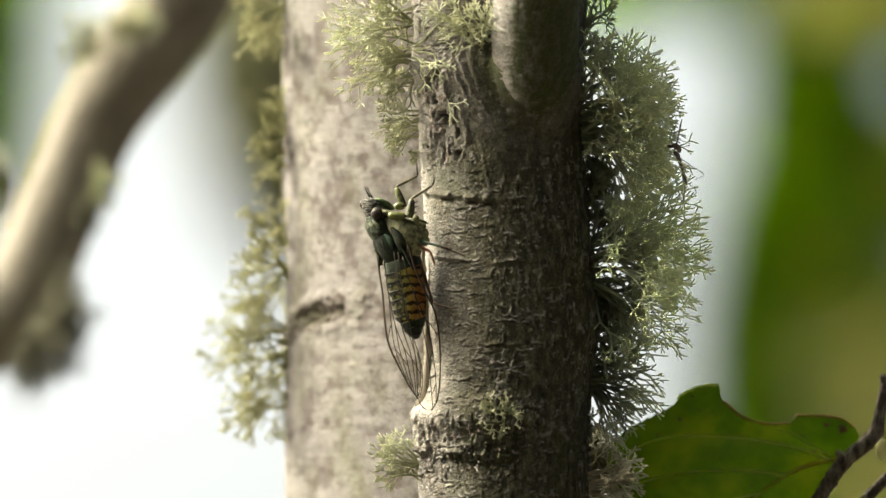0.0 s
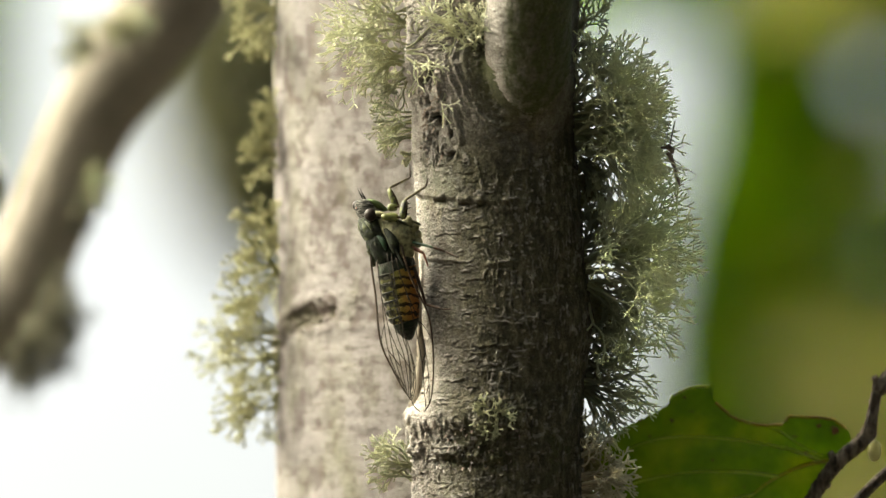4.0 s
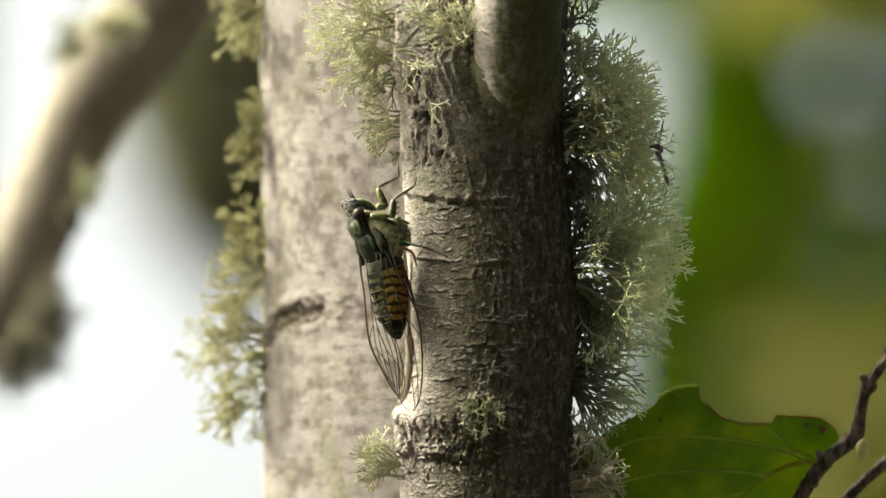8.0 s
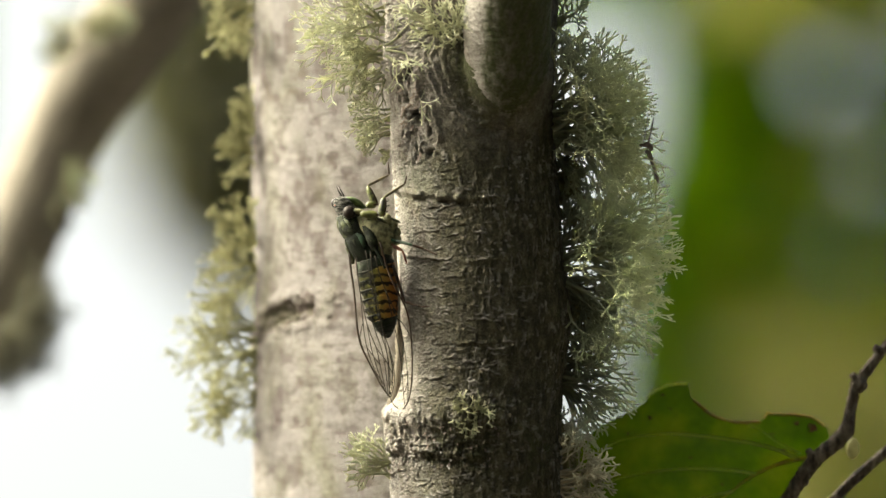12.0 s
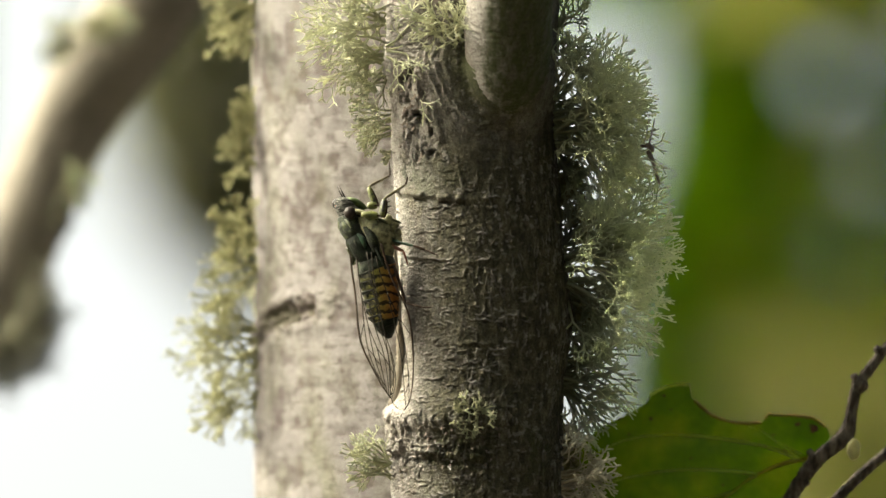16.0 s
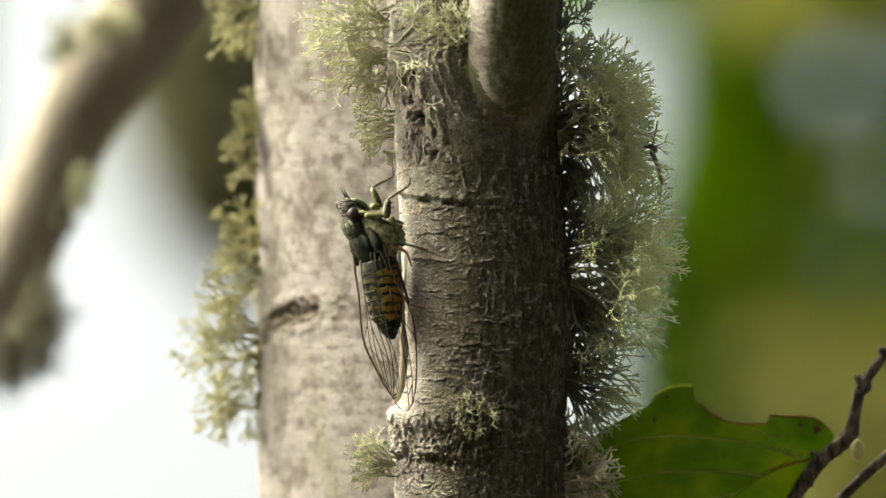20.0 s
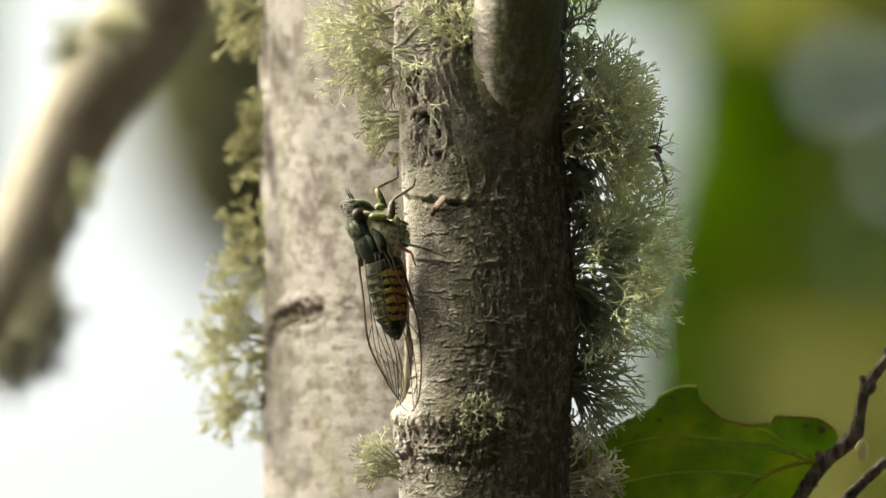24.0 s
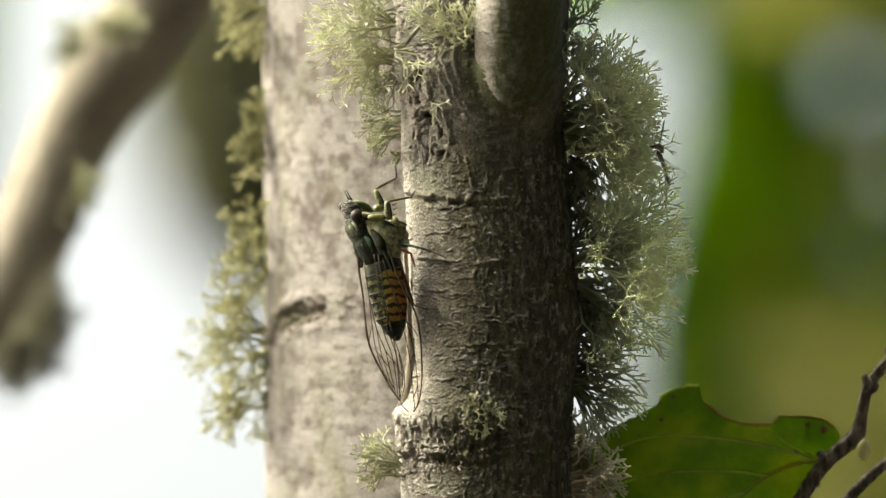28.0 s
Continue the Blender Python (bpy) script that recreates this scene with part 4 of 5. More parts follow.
def rod(name, keys, material, parent, origin, sides=10, steps=40, wobble=0.12, label="", seed=1, back=140):
    """A tapering crooked rod through plan points (x, y, d, radius)."""
    m = spline([(i / (len(keys) - 1), *k) for i, k in enumerate(keys)], np.linspace(0, 1, steps))
    v, f = sweep([Wd(q[0], q[1], q[2] - back) - origin for q in m], m[:, 3] * U, sides, wobble, np.random.default_rng(seed))
    return place(name, raw(name, v, f, material), parent, label=label)


rod("stem", [(1720, 420, 270, 7), (1660, 560, 270, 8), (1620, 615, 268, 8), (1570, 684, 266, 10), (1558, 730, 264, 10), (1546, 772, 262, 14), (1494, 818, 262, 13), (1449, 884, 262, 13), (1390, 1000, 265, 14), (1345, 1250, 270, 16)],
    M["twig"], sapling, SAP, 14, 200, 0.28)
rod("stem", [(1345, 1240, 270, 16), (1320, 2500, 280, 20), (1330, 6000, 280, 26), (1330, 11900, 280, 34)], M["twig"], sapling, SAP, 12, 40)
for k, (x, y, dx, dy) in enumerate(((1570, 686, -9, -22), (1494, 815, -12, -16), (1546, 765, 16, -8), (1612, 625, -12, -8), (1470, 852, 12, 6))):
    rod("spur", [(x, y, 262, 8), (x + dx * 0.6, y + dy * 0.6, 258, 7), (x + dx, y + dy, 256, 6)], M["twig"], sapling, SAP, 9, 10, 0.35, seed=30 + k)
rod("side_twig", [(1345, 1240, 270, 10), (1400, 1040, 280, 10), (1532, 884, 300, 10), (1620, 802, 310, 9), (1800, 640, 330, 7)], M["twig"], sapling, SAP, 10, 60, 0.16)
for x, y in ((1572, 684), (1551, 764), (1494, 815)):
    b = bmesh.new()
    bmesh.ops.create_icosphere(b, subdivisions=2, radius=15 * U, matrix=Matrix.Translation(Wd(x, y, 122) - SAP))
    for v in b.verts:
        v.co += v.normal * 5 * U * noise.noise(v.co * 1500)
    part("bud_scar", b, M["twig"], sapling)

TOP = [(1058, 835), (1075, 790), (1110, 757), (1150, 737), (1190, 716), (1203, 699), (1235, 683), (1271, 680), (1275, 706), (1312, 737), (1345, 748), (1378, 750), (1398, 748), (1412, 734), (1450, 735), (1490, 740), (1516, 760), (1524, 785)]
LOW = [(1058, 840), (1080, 890), (1150, 960), (1300, 965), (1430, 890), (1478, 824), (1524, 790)]
VEINS = [[(1484, 812), (1430, 824), (1380, 848), (1335, 882), (1240, 955)], [(1470, 816), (1405, 792), (1310, 776), (1220, 771), (1155, 781), (1108, 803)], [(1392, 842), (1330, 834), (1240, 834), (1160, 847), (1100, 866)],
         [(1470, 806), (1430, 786), (1395, 762), (1375, 757)], [(1350, 872), (1270, 890), (1170, 915)]]


def leaf_depth(x, y):
    """Lie of the blade: it sags to its tip and is puckered between its veins."""
    sag = 160 + 0.00035 * (x - 1300) ** 2 + 5 * math.sin(x / 90) * math.sin(y / 80)
    near = min(math.hypot(x - a, y - b) for vein in DENSE for a, b in vein)
    return sag - 3 * min(near, 26) / 26


DENSE = [[tuple(q) for q in spline([(i / (len(v) - 1), *p) for i, p in enumerate(v)], np.linspace(0, 1, 30))] for v in VEINS]
rng = np.random.default_rng(8)
xs = np.linspace(1058, 1524, 180)
tops = np.interp(xs, *zip(*TOP)) + 3 * np.abs(np.sin(xs / 4.5)) * (xs < 1200) + 2.5 * (rng.random(180) - 0.5)
lows = np.interp(xs, *zip(*LOW))
vs = [Wd(x, t + (l - t) * q, leaf_depth(x, t + (l - t) * q)) - SAP for x, t, l in zip(xs, tops, lows) for q in np.linspace(0, 1, 40)]
fs = [(i * 40 + j, i * 40 + j + 1, i * 40 + j + 41, i * 40 + j + 40) for i in range(179) for j in range(39)]
leaf = place("leaf", raw("leaf", vs, fs, M["leaf"]), sapling, label="large green leaf with browned notched edge")
solid = leaf.modifiers.new("thick", "SOLIDIFY")
solid.thickness = 2 * U
for vein, wide in zip(DENSE, (4.0, 3.6, 3.2, 2.0, 2.4)):
    p = [Wd(x, y, leaf_depth(x, y) - wide * 0.1) - SAP for x, y in vein]
    v, f = sweep(p, np.linspace(wide, wide * 0.35, 30) * U, 6)
    place("vein", raw("vein", v, f, M["rib"] if wide > 3.8 else M["vein"]), leaf)
for lo, hi, mt, lb in ((1196, 1271, "vein", "pale yellow-green rim"), (1277, 1400, "rim", "browned rim"), (1404, 1512, "rim", "browned rim")):
    e = [(x, y) for x, y in zip(xs, tops) if lo <= x <= hi]
    v, f = sweep([Wd(x, y + 1, leaf_depth(x, y)) - SAP for x, y in e], np.full(len(e), 2.3) * U, 6, 0.4, rng)
    place("rim", raw("rim", v, f, M[mt]), leaf, label=lb)
rod("petiole", [(1486, 812, 298, 4), (1494, 806, 280, 4.5), (1500, 812, 266, 5)], M["vein"], sapling, SAP, 8, 12, 0)
for (x, y), s in zip(((1490, 760), (1462, 752), (1225, 702), (1238, 726), (1165, 770), (1300, 775), (1120, 830), (1210, 815), (1203, 742), (1360, 790), (1420, 770), (1148, 742), (1440, 800), (1275, 812), (1330, 860)), (9, 6, 4, 3.5, 4, 3.5, 4, 3, 5, 3, 4, 3.5, 4, 3, 4)):
    b = bmesh.new()
    bmesh.ops.create_icosphere(b, subdivisions=2, radius=s * U, matrix=Matrix.Translation(Wd(x, y, leaf_depth(x, y) + 1) - SAP) @ Matrix.Diagonal((1, 0.35, 0.8, 1)))
    for v in b.verts:
        v.co += v.normal * s * 0.5 * U * noise.noise(v.co * 3000)
    part("leaf_spot", b, M["spot"], leaf, "brown spot")
b = bmesh.new()
bmesh.ops.create_icosphere(b, subdivisions=2, radius=15 * U, matrix=Matrix.Translation(Wd(1562, 796, 160) - SAP) @ Matrix.Diagonal((0.8, 0.5, 1.3, 1)))
part("bud", b, M["lichen_old"], sapling, "pale grey-green bud")

# ---- slender insect perched on the lichen ----
BUG = Wd(1200, 275, -110)
bug = tagged(new("slender_insect"), "slender dark long-legged insect perched on the lichen", "insect")
bug.matrix_world = PLAN @ Matrix.Translation(BUG)
for name, keys, mat in (
        ("head", [(1181, 259, -56, 1.5), (1185, 259, -56, 3.5), (1190, 260, -56, 3.6)], "torn"),
        ("thorax", [(1188, 260, -56, 3), (1195, 259, -56, 7), (1201, 263, -55, 6.5), (1203, 270, -54, 3.5)], "torn"),
        ("abdomen", [(1193, 268, -54, 4), (1199, 276, -54, 5.5), (1205, 292, -53, 4), (1209, 306, -52, 3.6), (1213, 318, -52, 3.8), (1215, 327, -52, 1.5)], "torn"),
        ("raised_leg", [(1197, 256, -58, 2), (1201, 240, -60, 1.8), (1204, 224, -60, 2), (1207, 211, -60, 1)], "torn"),
        ("leg", [(1188, 256, -58, 0.9), (1196, 206, -62, 0.8), (1172, 194, -62, 0.6)], "torn"),
        ("leg", [(1200, 262, -58, 0.9), (1222, 256, -62, 0.8), (1197, 246, -62, 0.6)], "torn"),
        ("leg", [(1204, 280, -58, 0.9), (1228, 297, -62, 0.8), (1246, 309, -62, 0.8), (1231, 318, -60, 0.6)], "torn"),
        ("leg", [(1209, 318, -56, 0.9), (1231, 336, -58, 0.8), (1226, 346, -58, 0.8), (1192, 345, -56, 0.6)], "torn")):
    keys = [(x, y, d, 0.78 * q) for x, y, d, q in keys]
    rod(name, keys, M[mat], bug, BUG, 8, 8 if name == "leg" else 24, 0.0 if name == "leg" else 0.2, back=58)

# ---- cicada ----
AX_N, AX_S = Vector((-0.753, 0.228, -0.617)), Vector((0.590, -0.179, -0.787))   # back and near side, as plan x, y, d
HOME = Wd(700, 425, -75)
cicada = tagged(new("cicada"), "dark green and orange-banded cicada with clear wings clinging to the bark", "cicada")
cicada.matrix_world = PLAN @ Matrix.Translation(HOME)


def q3(x, y, d):
    return Wd(x, y, d) - HOME


def loft(name, secs, material, parent, label="", sides=40, steps=7, origin=None):
    """A rounded body part through sections (x, y, d, half width, half height)."""
    k = spline([(i, *s) for i, s in enumerate(secs)], np.linspace(0, len(secs) - 1, (len(secs) - 1) * steps + 1))
    ang = np.linspace(0, 2 * np.pi, sides, endpoint=False)
    vs = []
    for x, y, d, hs, hn in k:
        for t in ang:
            o = AX_S * (hs * math.cos(t)) + AX_N * (hn * math.sin(t))
            grit = 1 + 0.045 * noise.noise(Vector((x + o.x, y + o.y, d + o.z)) / 9) + 0.03 * noise.noise(Vector((x + o.x, y + o.y, d + o.z)) / 3.5)
            o = o * grit
            vs.append(q3(x + o.x, y + o.y, d + o.z) - (origin or Vector()))
    return place(name, raw(name, vs, ring_faces(len(k), sides), material), parent, at=origin, label=label)


def ball(name, x, y, d, r, material, parent, stretch=(1, 1, 1), label="", origin=Vector()):
    b = bmesh.new()
    bmesh.ops.create_uvsphere(b, u_segments=16, v_segments=12, radius=r * U, matrix=Matrix.Translation(q3(x, y, d) - origin) @ Matrix.Diagonal((*stretch, 1)))
    return part(name, b, material, parent, label)


def side(x, y, s, n, d=-75):
    """A plan point on the body: s across, n towards its back."""
    o = AX_S * s + AX_N * n
    return x + o.x, y + o.y, d + o.z


head = loft("head", [(652, 350, -78, 5, 4), (652, 354, -78, 13, 9), (655, 361, -77, 19, 13), (661, 371, -76, 21, 16), (668, 381, -75, 23, 18), (674, 388, -75, 22, 17)], M["c_face"], cicada, "grey mottled head")
loft("face", [(661, 351, -76, 3, 3), (667, 353, -78, 9, 6), (676, 358, -78, 11, 8), (686, 365, -76, 9, 7), (695, 372, -74, 5, 5)], M["c_green"], head, "smooth green face plate")
loft("cheek", [(672, 372, -96, 6, 5), (682, 376, -98, 10, 8), (692, 380, -96, 8, 6)], M["c_pale"], head, sides=12)
ball("eye", 668, 378, -98, 11.5, M["c_eye"], head, (1, 1, 1), "dark brown bulging eye")
ball("eye", 645, 362, -54, 9, M["c_eye"], head, (1, 1, 1), "dark brown bulging eye")
for s in (-4, 4, 0):
    ball("ocellus", *side(655, 362 - 2 * (s == 0), s, 12), 2.0, M["c_red"], head)
for x, d in ((659, -90), (655, -62)):
    v, f = sweep([q3(x, 350, d), q3(x - 5, 341, d), q3(x - 10, 331, d - 2)], np.array((1.8, 1.1, 0.5)) * U, 6)
    place("antenna", raw("antenna", v, f, M["c_black"]), head)
loft("pronotum", [(662, 382, -76, 20, 15), (666, 390, -76, 22.5, 18.5), (670, 399, -76, 24.5, 21.5), (676, 409, -76, 26, 23.6), (682, 418, -76, 25.5, 23.4)], M["c_thorax"], cicada, "mottled dark green collar")
for s in (-11, 4, 16):
    loft("groove", [(*side(663, 388, s * 0.7, 14), 2, 2), (*side(668, 396, s, 19 - abs(s) * 0.2), 4, 3), (*side(673, 404, s * 1.1, 21 - abs(s) * 0.25), 2, 2)], M["c_olive"], cicada, sides=10)
loft("mesonotum", [(678, 408, -76, 24, 22), (684, 418, -76, 26.8, 24.8), (690, 430, -76, 28.6, 26.6), (697, 445, -76, 28, 25.4), (705, 459, -76, 25.5, 22.5), (713, 473, -76, 21, 19)], M["c_dark"], cicada, "black-green back")
for s in (-12, 10):
    loft("back_mark", [(*side(684, 418, s * 0.8, 22), 2, 2), (*side(689, 428, s, 23.4), 5, 2.5), (*side(694, 440, s * 0.7, 22), 2, 2)], M["c_thorax"], cicada, sides=12)
loft("back_mark", [(*side(683, 414, 18, 17), 2, 2), (*side(687, 422, 20, 16), 8, 4), (*side(691, 432, 20, 16), 8, 4), (*side(696, 444, 18, 16), 2, 2)], M["c_emerald"], cicada, "emerald green mark", sides=14)
loft("breast", [(690, 384, -84, 14, 12), (702, 395, -86, 24, 21), (713, 410, -86, 30, 26), (721, 426, -84, 30, 25), (726, 442, -82, 25, 21), (728, 458, -80, 18, 16)], M["c_pale"], cicada, "pale yellow-green breast")
loft("side_plate", [(694, 402, -104, 4, 4), (702, 414, -108, 9, 8), (709, 430, -110, 10, 9), (714, 446, -108, 6, 6)], M["c_thorax"], cicada, sides=14)
for x0, y0, x1, y1, w, mt in ((700, 390, 716, 404, 5, "c_olive"), (706, 406, 722, 416, 5, "c_pale"), (712, 422, 727, 430, 5, "c_olive"), (716, 438, 728, 446, 4, "c_pale"), (692, 388, 704, 408, 4, "c_thorax"), (728, 392, 738, 402, 4, "c_olive")):
    p0, p1 = side(x0, y0, 26, 2, -82), side(x1, y1, 27, -4, -82)
    m0 = tuple((u + w2) / 2 for u, w2 in zip(p0, p1))
    loft("side_plate", [(*p0, 2, 2), (*m0, w, w * 0.8), (*p1, 2, 2)], M[mt], cicada, sides=12)
for x, y, r in ((716, 397, 10), (728, 405, 9), (734, 419, 8), (735, 432, 8), (722, 416, 9)):
    ball("coxa", *side(x, y, 22, -6, -76), r, M["c_pale"], cicada, (1, 0.9, 1.2))
secs = [(712, 458, 33, 31), (716, 476, 35, 32), (718, 492, 35, 32), (721, 508, 34, 31), (724, 524, 32, 29), (726, 540, 30, 28), (728, 554, 28, 26), (731, 567, 25, 23), (733, 579, 20, 19), (735, 590, 13, 12), (738, 600, 4, 4)]
for i in range(len(secs) - 1):
    (x0, y0, a0, b0), (x1, y1, a1, b1) = secs[i], secs[i + 1]
    mat = M["c_band"] if 0 < i < 7 else M["c_dark"]
    loft("abdomen_segment", [(x0, y0, -75, a0 * 0.975, b0 * 0.975), (x0 + (x1 - x0) * 0.12, y0 + (y1 - y0) * 0.12, -75, a0 + 0.4, b0 + 0.4), (x0 + (x1 - x0) * 0.9, y0 + (y1 - y0) * 0.9, -75, a1 + 0.5, b1 + 0.5), (x1, y1, -75, a1 * 0.975, b1 * 0.975)],
         mat, cicada, "orange and olive banded ring" if 0 < i < 7 else "black ring", steps=3)
    if 0 < i < 7:
        loft("dark_band", [(*side(x0 + (x1 - x0) * u, y0 + (y1 - y0) * u, -3, 2.2), a + 0.4, b + 0.2) for u, a, b in ((-0.05, a0 - 3, b0 - 3), (0.02, a0, b0), (0.12 + 0.07 * math.sin(i * 2.3), a0, b0), (0.25 + 0.1 * math.sin(i * 2.3), a0 - 3, b0 - 3))], M["c_black"], cicada, steps=2)
        for s, w in ((-4, (9, 5, 8, 4, 7, 8)[i - 1]), (-20, (3, 8, 3, 7, 9, 5)[i - 1]), (13, (2.5, 6, 2, 4, 2, 6)[i - 1])):
            h = b0 * math.sqrt(max(0, 1 - (s / a0) ** 2)) - 1.5
            loft("back_spot", [(*side(x0, y0, s, h), w * 0.4, 2), (*side(x0 + (x1 - x0) * 0.3, y0 + (y1 - y0) * 0.3, s, h), w, 3), (*side(x0 + (x1 - x0) * 0.75, y0 + (y1 - y0) * 0.75, s * 0.9, h - 1), w * 0.4, 2)], M["c_black"], cicada, sides=8, steps=2)


loft("wing_hinge", [(706, 430, -112, 2.4, 2.4), (714, 442, -114, 3.4, 3), (723, 460, -117, 3, 2.6), (731, 478, -118, 1.8, 1.8)], M["c_dark"], cicada, "black wing hinge", sides=14)
loft("wing_hinge", [(664, 440, -68, 4, 4), (671, 452, -66, 6, 5), (675, 470, -64, 3, 3)], M["c_olive"], cicada, "olive wing hinge", sides=14)


def leg(name, joints, mats, label=""):
    """A leg of plan joints (x, y, d, radius): thigh, then shank and foot on it."""
    hip = Vector(q3(*joints[0][:3]))
    parent, origin, first = cicada, Vector(), None
    for i, (j0, j1) in enumerate(zip(joints, joints[1:])):
        a, b2 = q3(*j0[:3]), q3(*j1[:3])
        ts = np.linspace(0, 1, 9)
        swell = (1 + 0.32 * np.sin(np.pi * ts)) if mats[i][1] else (1 + 0.08 * np.sin(np.pi * ts))
        r = (j0[3] + (j1[3] - j0[3]) * ts) * swell * U
        r[0] *= 0.6
        r[-1] *= 0.6
        pts = [(a + (b2 - a) * t) - a for t in ts]
        v, f = sweep(pts, r, 10)
        ob = place(("thigh", "knee_piece", "shank", "foot")[i] if first else name, raw(name, v, f, M[mats[i][0]]), parent, at=a - origin, label=label if not first else "")
        if mats[i][1]:
            v, f = sweep([p + Vector((0.72 * q, -0.62 * q, 0)) for p, q in zip(pts, r)], 0.22 * r + 0.3 * U, 6)
            place("dark_stripe", raw("dark_stripe", v, f, M["c_brown"]), ob)
        if first is None:
            first, parent, origin = ob, ob, a
    return first


near_fore = leg("front_leg", [(687, 381, -112, 5), (718, 383, -112, 6)], [("c_leg", 1)], "yellow-green front leg")
fore_thigh = leg("front_thigh", [(725, 386, -112, 6), (729, 352, -110, 4.4)], [("c_leg", 1)], "green spined thigh with brown marks")
fore_shank = leg("front_shank", [(728, 352, -110, 2.6), (766, 328, -104, 1.9), (770, 313, -100, 1.2)], [("c_legb", 0), ("c_brown", 0)], "brown and olive shank")
far_thigh = leg("front_thigh", [(715, 366, -62, 5.6), (701, 332, -58, 4)], [("c_leg", 1)], "green spined thigh with brown marks")
far_shank = leg("front_shank", [(701, 331, -58, 2.5), (739, 312, -36, 1.9), (737, 287, -22, 1.2)], [("c_legb", 0), ("c_brown", 0)], "brown and olive shank")
leg("front_leg", [(698, 366, -66, 5), (716, 364, -62, 6)], [("c_leg", 1)], "yellow-green front leg")
leg("middle_leg", [(724, 385, -60, 3), (748, 395, -45, 2.6), (752, 397, -40, 1)], [("c_brown", 0), ("c_brown", 0)], "reddish brown middle leg")
mid_leg = leg("middle_leg", [(740, 426, -100, 2.8), (779, 436, -128, 2.4), (800, 443, -134, 1.8), (824, 454, -148, 1)], [("c_emerald", 0), ("c_brown", 0), ("c_brown", 0)], "blue-green middle leg")
leg("hind_leg", [(738, 434, -95, 3.5), (762, 446, -112, 2.4), (770, 470, -112, 1.2)], [("c_rust", 0), ("c_rust", 0)], "rusty hind leg")
leg("hind_leg", [(745, 470, -98, 3), (766, 537, -108, 2.4), (795, 545, -128, 1.8), (812, 545, -136, 0.9)], [("c_brown", 0), ("c_brown", 0), ("c_brown", 0)], "thin brown hind leg")
for x, y in ((735, 378), (736, 368), (735, 360)):
    v, f = sweep([q3(x - 4, y, -112), q3(x + 4, y - 3, -113)], np.array((1.6, 0.4)) * U, 5)
    place("spine", raw("spine", v, f, M["c_black"]), cicada)


def wing(name, outer, inner, cross, label):
    """A clear wing: two edges of plan points, a thin membrane between them, and raised veins."""
    n, m = 40, 9
    o = spline([(i / (len(outer) - 1), *p) for i, p in enumerate(outer)], np.linspace(0, 1, n))
    q = spline([(i / (len(inner) - 1), *p) for i, p in enumerate(inner)], np.linspace(0, 1, n))

    def at(u, w):
        i = min(int(u * (n - 1)), n - 2)
        f = u * (n - 1) - i
        a, b = o[i] * (1 - f) + o[i + 1] * f, q[i] * (1 - f) + q[i + 1] * f
        c = a * (1 - w) + b * w
        bow = 5 * math.sin(math.pi * w)
        return q3(c[0] + AX_N.x * bow, c[1], c[2] + AX_N.z * bow)

    vs = [at(i / (n - 1), j / (m - 1)) for i in range(n) for j in range(m)]
    fs = [(i * m + j, i * m + j + 1, i * m + m + j + 1, i * m + m + j) for i in range(n - 1) for j in range(m - 1)]
    film = place(name, raw(name, vs, fs, M["c_wing"]), cicada, label=label)
    th = film.modifiers.new("thick", "SOLIDIFY")
    th.thickness = 0.4 * U

    def vein(uws, r0, r1, mat="c_vein", nm="vein"):
        k = spline([(i / (len(uws) - 1), *p) for i, p in enumerate(uws)], np.linspace(0, 1, 6 * len(uws)))
        v, f = sweep([at(min(max(a, 0), 1), min(max(b, 0), 1)) for a, b in k], np.linspace(r0, r1, len(k)) * U, 6)
        place(nm, raw(nm, v, f, M[mat]), film)

    vein([(0, 0), (0.25, 0), (0.5, 0), (0.75, 0), (1, 0)], 2.0, 1.1, "c_brown", "leading_vein")
    vein([(0.02, 1), (0.3, 1), (0.6, 1), (1, 1)], 0.8, 0.7)
    for c in cross:
        vein(c, 0.85, 0.65)
    return film


NEAR_OUT = [(722, 432, -118), (736, 480, -122), (752, 516, -124), (768, 548, -122), (776, 585, -120), (779, 627, -117), (779, 667, -114), (774, 707, -110), (764, 726, -106)]
NEAR_IN = [(704, 440, -122), (708, 480, -128), (714, 520, -130), (722, 560, -128), (730, 600, -122), (736, 640, -116), (738, 680, -112), (742, 712, -108), (755, 726, -106)]
FAR_OUT = [(668, 448, -70), (671, 480, -62), (677, 520, -58), (680, 560, -58), (684, 595, -60), (692, 622, -64), (707, 652, -70), (724, 684, -78), (740, 706, -84)]
FAR_IN = [(696, 440, -108), (702, 480, -116), (710, 520, -118), (720, 560, -116), (732, 600, -110), (742, 630, -104), (747, 655, -98), (748, 680, -92), (742, 705, -86)]
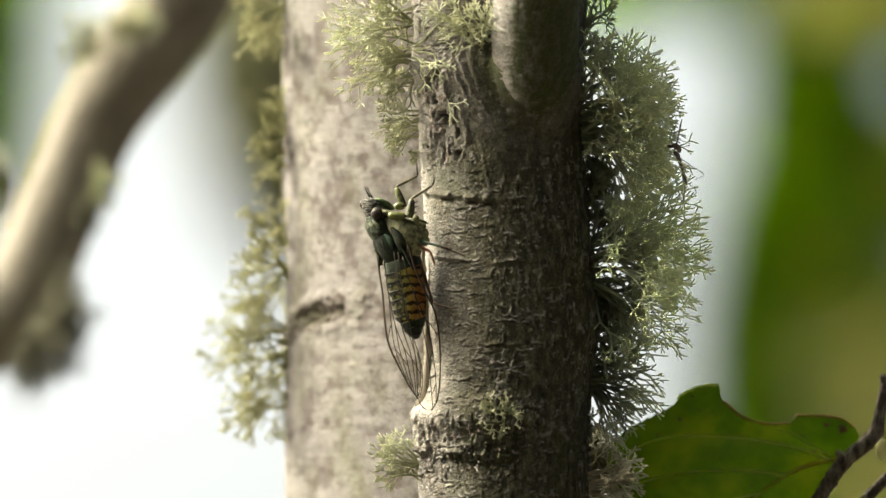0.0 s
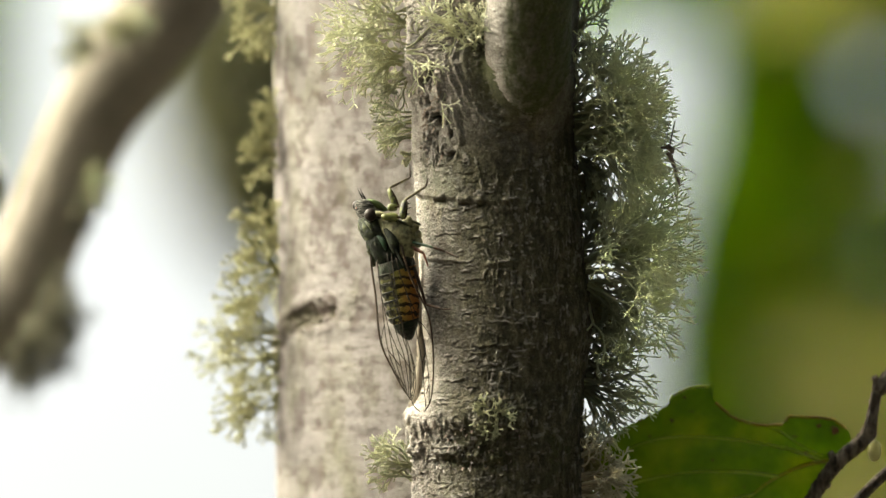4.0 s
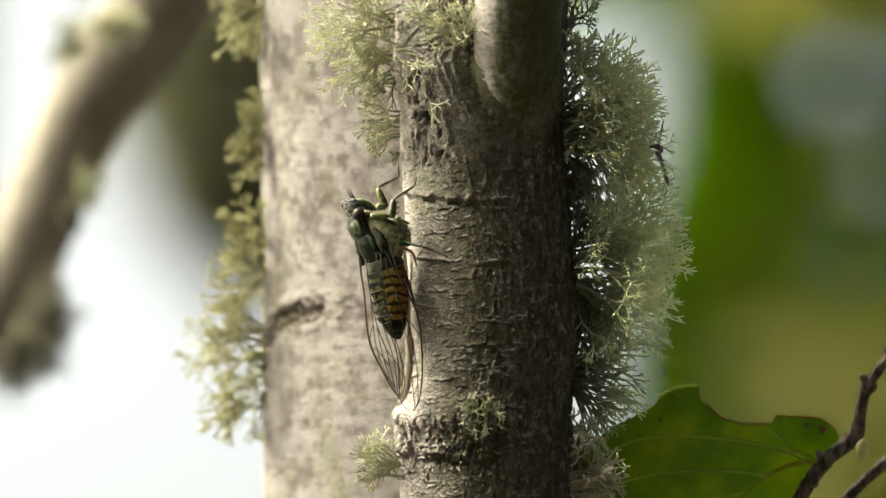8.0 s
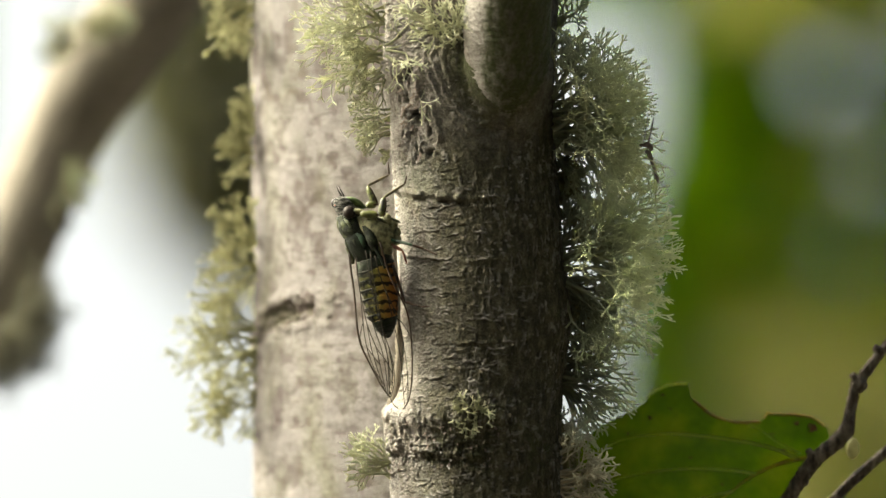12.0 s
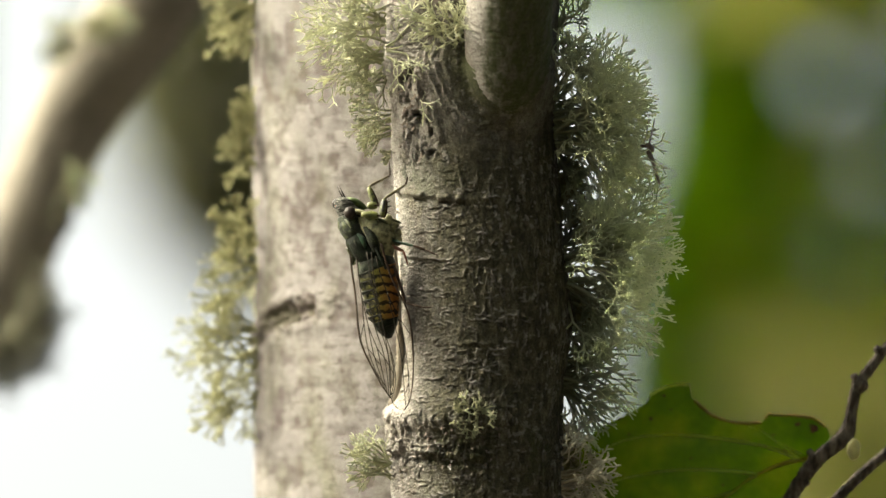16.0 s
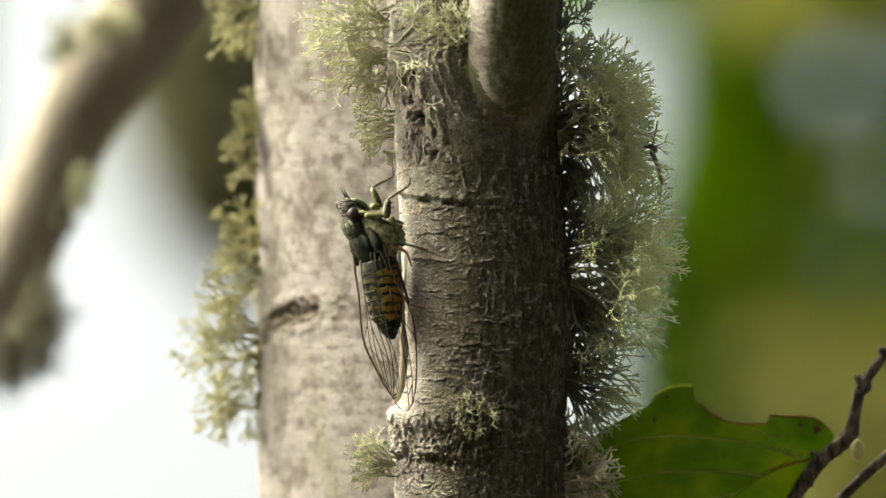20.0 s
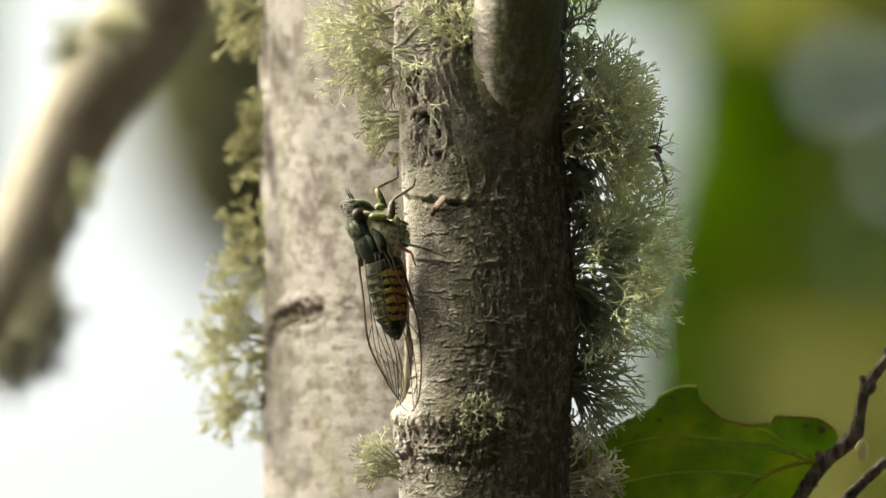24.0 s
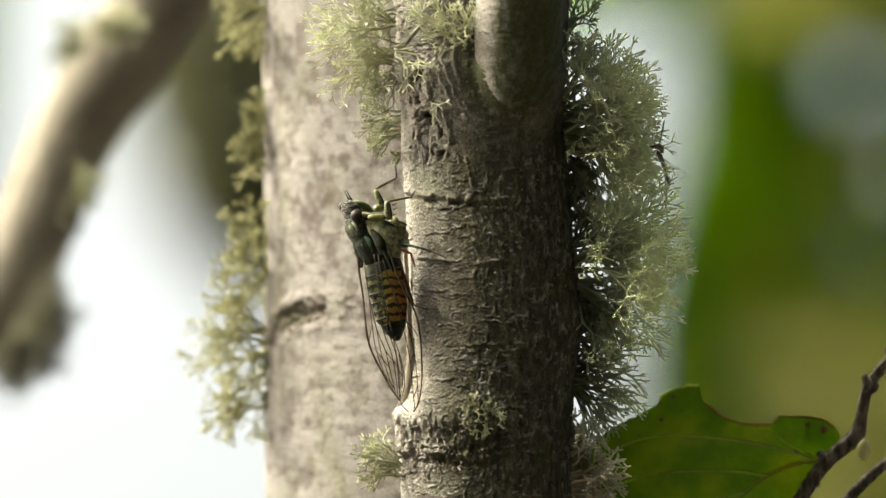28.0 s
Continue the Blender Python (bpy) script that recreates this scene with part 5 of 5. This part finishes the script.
CROSS = [[(0.05, 0.5), (0.25, 0.42), (0.42, 0.34), (0.6, 0.24), (0.78, 0.13), (0.9, 0.03)], [(0.25, 0.42), (0.42, 0.5), (0.6, 0.42), (0.8, 0.3), (0.95, 0.1)], [(0.42, 0.5), (0.58, 0.6), (0.76, 0.5), (0.9, 0.38), (0.985, 0.2)],
         [(0.3, 0.72), (0.45, 0.74), (0.6, 0.76), (0.78, 0.68), (0.93, 0.56), (0.99, 0.45)], [(0.4, 0.9), (0.55, 0.9), (0.7, 0.86), (0.86, 0.78), (0.98, 0.7)], [(0.6, 0.97), (0.75, 0.95), (0.88, 0.9), (0.98, 0.86)],
         [(0.42, 0.34), (0.46, 0.2), (0.52, 0.06)], [(0.6, 0.24), (0.63, 0.33), (0.66, 0.39)], [(0.66, 0.39), (0.7, 0.46), (0.72, 0.52)], [(0.58, 0.6), (0.63, 0.68), (0.66, 0.75)], [(0.66, 0.75), (0.7, 0.8), (0.74, 0.85)],
         [(0.74, 0.85), (0.77, 0.9), (0.8, 0.94)], [(0.78, 0.13), (0.82, 0.2), (0.84, 0.27)], [(0.84, 0.27), (0.87, 0.34), (0.9, 0.38)], [(0.02, 0.06), (0.4, 0.045), (0.7, 0.05), (0.9, 0.07), (0.97, 0.2), (0.975, 0.6), (0.96, 0.95)]]
near_wing = wing("wing", NEAR_OUT, NEAR_IN, CROSS[:2] + CROSS[6:8] + CROSS[12:13], "clear veined wing with brown leading edge")
far_wing = wing("wing", FAR_OUT, FAR_IN, CROSS, "clear veined wing with brown leading edge")

# ---- small winged insect ----
fly = tagged(new("small_insect"), "tiny dark insect with folded pale and rusty wings crawling on bark", "insect")


def fly_loft(name, secs, material, label="", sides=12, steps=3):
    k = spline([(i, *s) for i, s in enumerate(secs)], np.linspace(0, len(secs) - 1, (len(secs) - 1) * steps + 1))
    ang = np.linspace(0, 2 * np.pi, sides, endpoint=False)
    vs = [(x * U, (dy + h * math.sin(t)) * U, (z + w * math.cos(t)) * U) for x, dy, z, w, h in k for t in ang]
    return place(name, raw(name, vs, ring_faces(len(k), sides), material), fly, label=label)


# it lies along x with its head at -x and its back towards -y
fly_loft("head", [(-24, 0, 0, 1, 1), (-21, 0, 0, 4.5, 4), (-17, 0, 0, 4, 4), (-15, 0, 0, 2, 2)], M["c_black"], "black head")
fly_loft("thorax", [(-16, 0, 0, 2.5, 3), (-11, -1, 0, 5.5, 5), (-5, -1, 0, 5.5, 5), (-2, 0, 0, 3, 3)], M["c_black"], "black thorax")
fly_loft("abdomen", [(-3, 0, 0, 3, 3), (4, 0, 0, 5.5, 4.5), (14, 0, 0, 4.5, 3.5), (22, 0, 0, 1, 1)], M["c_rust"], "rusty abdomen")
for z, w in ((2.6, "pale wing"), (-2.6, "smoky wing")):
    fly_loft("wing", [(-8, -5, z, 1.2, 0.5), (2, -5, z * 1.1, 2.6, 0.6), (12, -4, z * 1.1, 3.0, 0.6), (19, -3, z, 2.2, 0.5), (22, -2, z * 0.6, 0.6, 0.3)], M["f_wing"] if z > 0 else M["f_smoke"], w)
for x in (-13, -8, -3):
    for z in (1, -1):
        v, f = sweep([(x * U, 1 * U, z * 3 * U), ((x - 2) * U, 1 * U, z * 9 * U), ((x - 4) * U, 6 * U, z * 14 * U)], np.array((1.1, 0.9, 0.5)) * U, 5)
        place("leg", raw("leg", v, f, M["c_rust"]), fly)
for z in (1, -1):
    v, f = sweep([(-23 * U, 0, z * U), (-31 * U, -2 * U, z * 4 * U), (-37 * U, 0, z * 6 * U)], np.array((0.8, 0.6, 0.4)) * U, 5)
    place("antenna", raw("antenna", v, f, M["c_black"]), fly)


def motions():
    """All that moves."""
    # the leaning stem sways a little
    walk(lean, [(t, PLAN @ Matrix.Translation(LEAN + Vector(((b - a) * -0.2 * U * LK, 0, 0)))) for t, a, b, c in PATH])

    # the cicada settles lower as it lets go with one front foot and grips again
    def sit(dx, dy, turn):
        return PLAN @ Matrix.Translation(HOME + Vector((dx * U, 0, -dy * U))) @ pose(0, 0, 0, 0, turn, 0)

    walk(cicada, [(0, sit(0, 0, 0)), (24, sit(0, 0, 0)), (26.1, sit(0, 0, 0)), (26.4, sit(-2, 2, 0)), (26.7, sit(-5, 5, -0.8)), (27, sit(-5, 6, -0.8)), (27.5, sit(-5, 4, -0.7)), (28, sit(-5, 3, -0.7))])
    thigh0, shank0 = fore_thigh.location.copy(), fore_shank.location.copy()

    def joint(p, dx, dy, turn):
        return Matrix.Translation(p + Vector((dx * U, 0, -dy * U))) @ pose(0, 0, 0, 0, turn, 0)

    walk(fore_thigh, [(0, joint(thigh0, 0, 0, 0)), (26.1, joint(thigh0, 0, 0, 0)), (26.4, joint(thigh0, 0, 0, -8)), (26.8, joint(thigh0, 0, 0, -14)), (28, joint(thigh0, 0, 0, -14))])
    walk(fore_shank, [(0, joint(shank0, 0, 0, 0)), (26.1, joint(shank0, 0, 0, 0)), (26.25, joint(shank0, -2, 1, 4)), (26.4, joint(shank0, -5, 1, 15)), (26.8, joint(shank0, -9, 2, 22)), (28, joint(shank0, -9, 2, 22))])

    # the small insect comes down the bark, stops by the cicada and flies off
    def crawl(x, y, turn, lift=0.0):
        i = 0.5 * (np.interp(y, *zip(*LEFT)) + np.interp(y, *zip(*RIGHT)))
        h = 0.5 * (np.interp(y, *zip(*RIGHT)) - np.interp(y, *zip(*LEFT)))
        s = min(max((x - i) / h, -0.97), 0.97)
        d = -math.sqrt(1 - s * s) * h - 10 - lift
        yaw = math.degrees(math.asin(s)) if lift < 30 else 0
        return PLAN @ Matrix.Translation(Wd(x, y, d)) @ pose(0, 0, 0, 0, 0, yaw) @ pose(0, 0, 0, 0, turn, 0)

    rows = [(0, 790, -420, -60, 0), (21.3, 790, -420, -60, 0), (22.0, 830, -180, -60, 60), (22.7, 842, 200, -60, 60), (23.0, 846, 262, -58, 0), (23.5, 842, 315, -52, 0), (23.7, 828, 340, -50, 0), (23.9, 819, 352, -50, 0), (24.1, 800, 373, -44, 0),
            (24.4, 781, 388, -28, 0), (24.8, 773, 392, -20, 0), (25.0, 774, 393, -22, 0), (25.3, 776, 395, -28, 0), (25.6, 778, 396, -30, 0), (26.0, 777, 396, -32, 0), (26.2, 776, 396, -34, 0), (26.4, 799, 381, -40, 8), (26.5, 795, 386, -40, 10),
            (26.6, 829, 382, -55, 30), (26.7, 860, 420, -80, 80), (26.8, 895, 590, -110, 140), (26.95, 980, 1020, -110, 260), (27.2, 1060, 1600, -110, 350), (28, 1100, 1900, -110, 400)]
    walk(fly, [(t, crawl(x, y, turn, lift)) for t, x, y, turn, lift in rows])


motions()
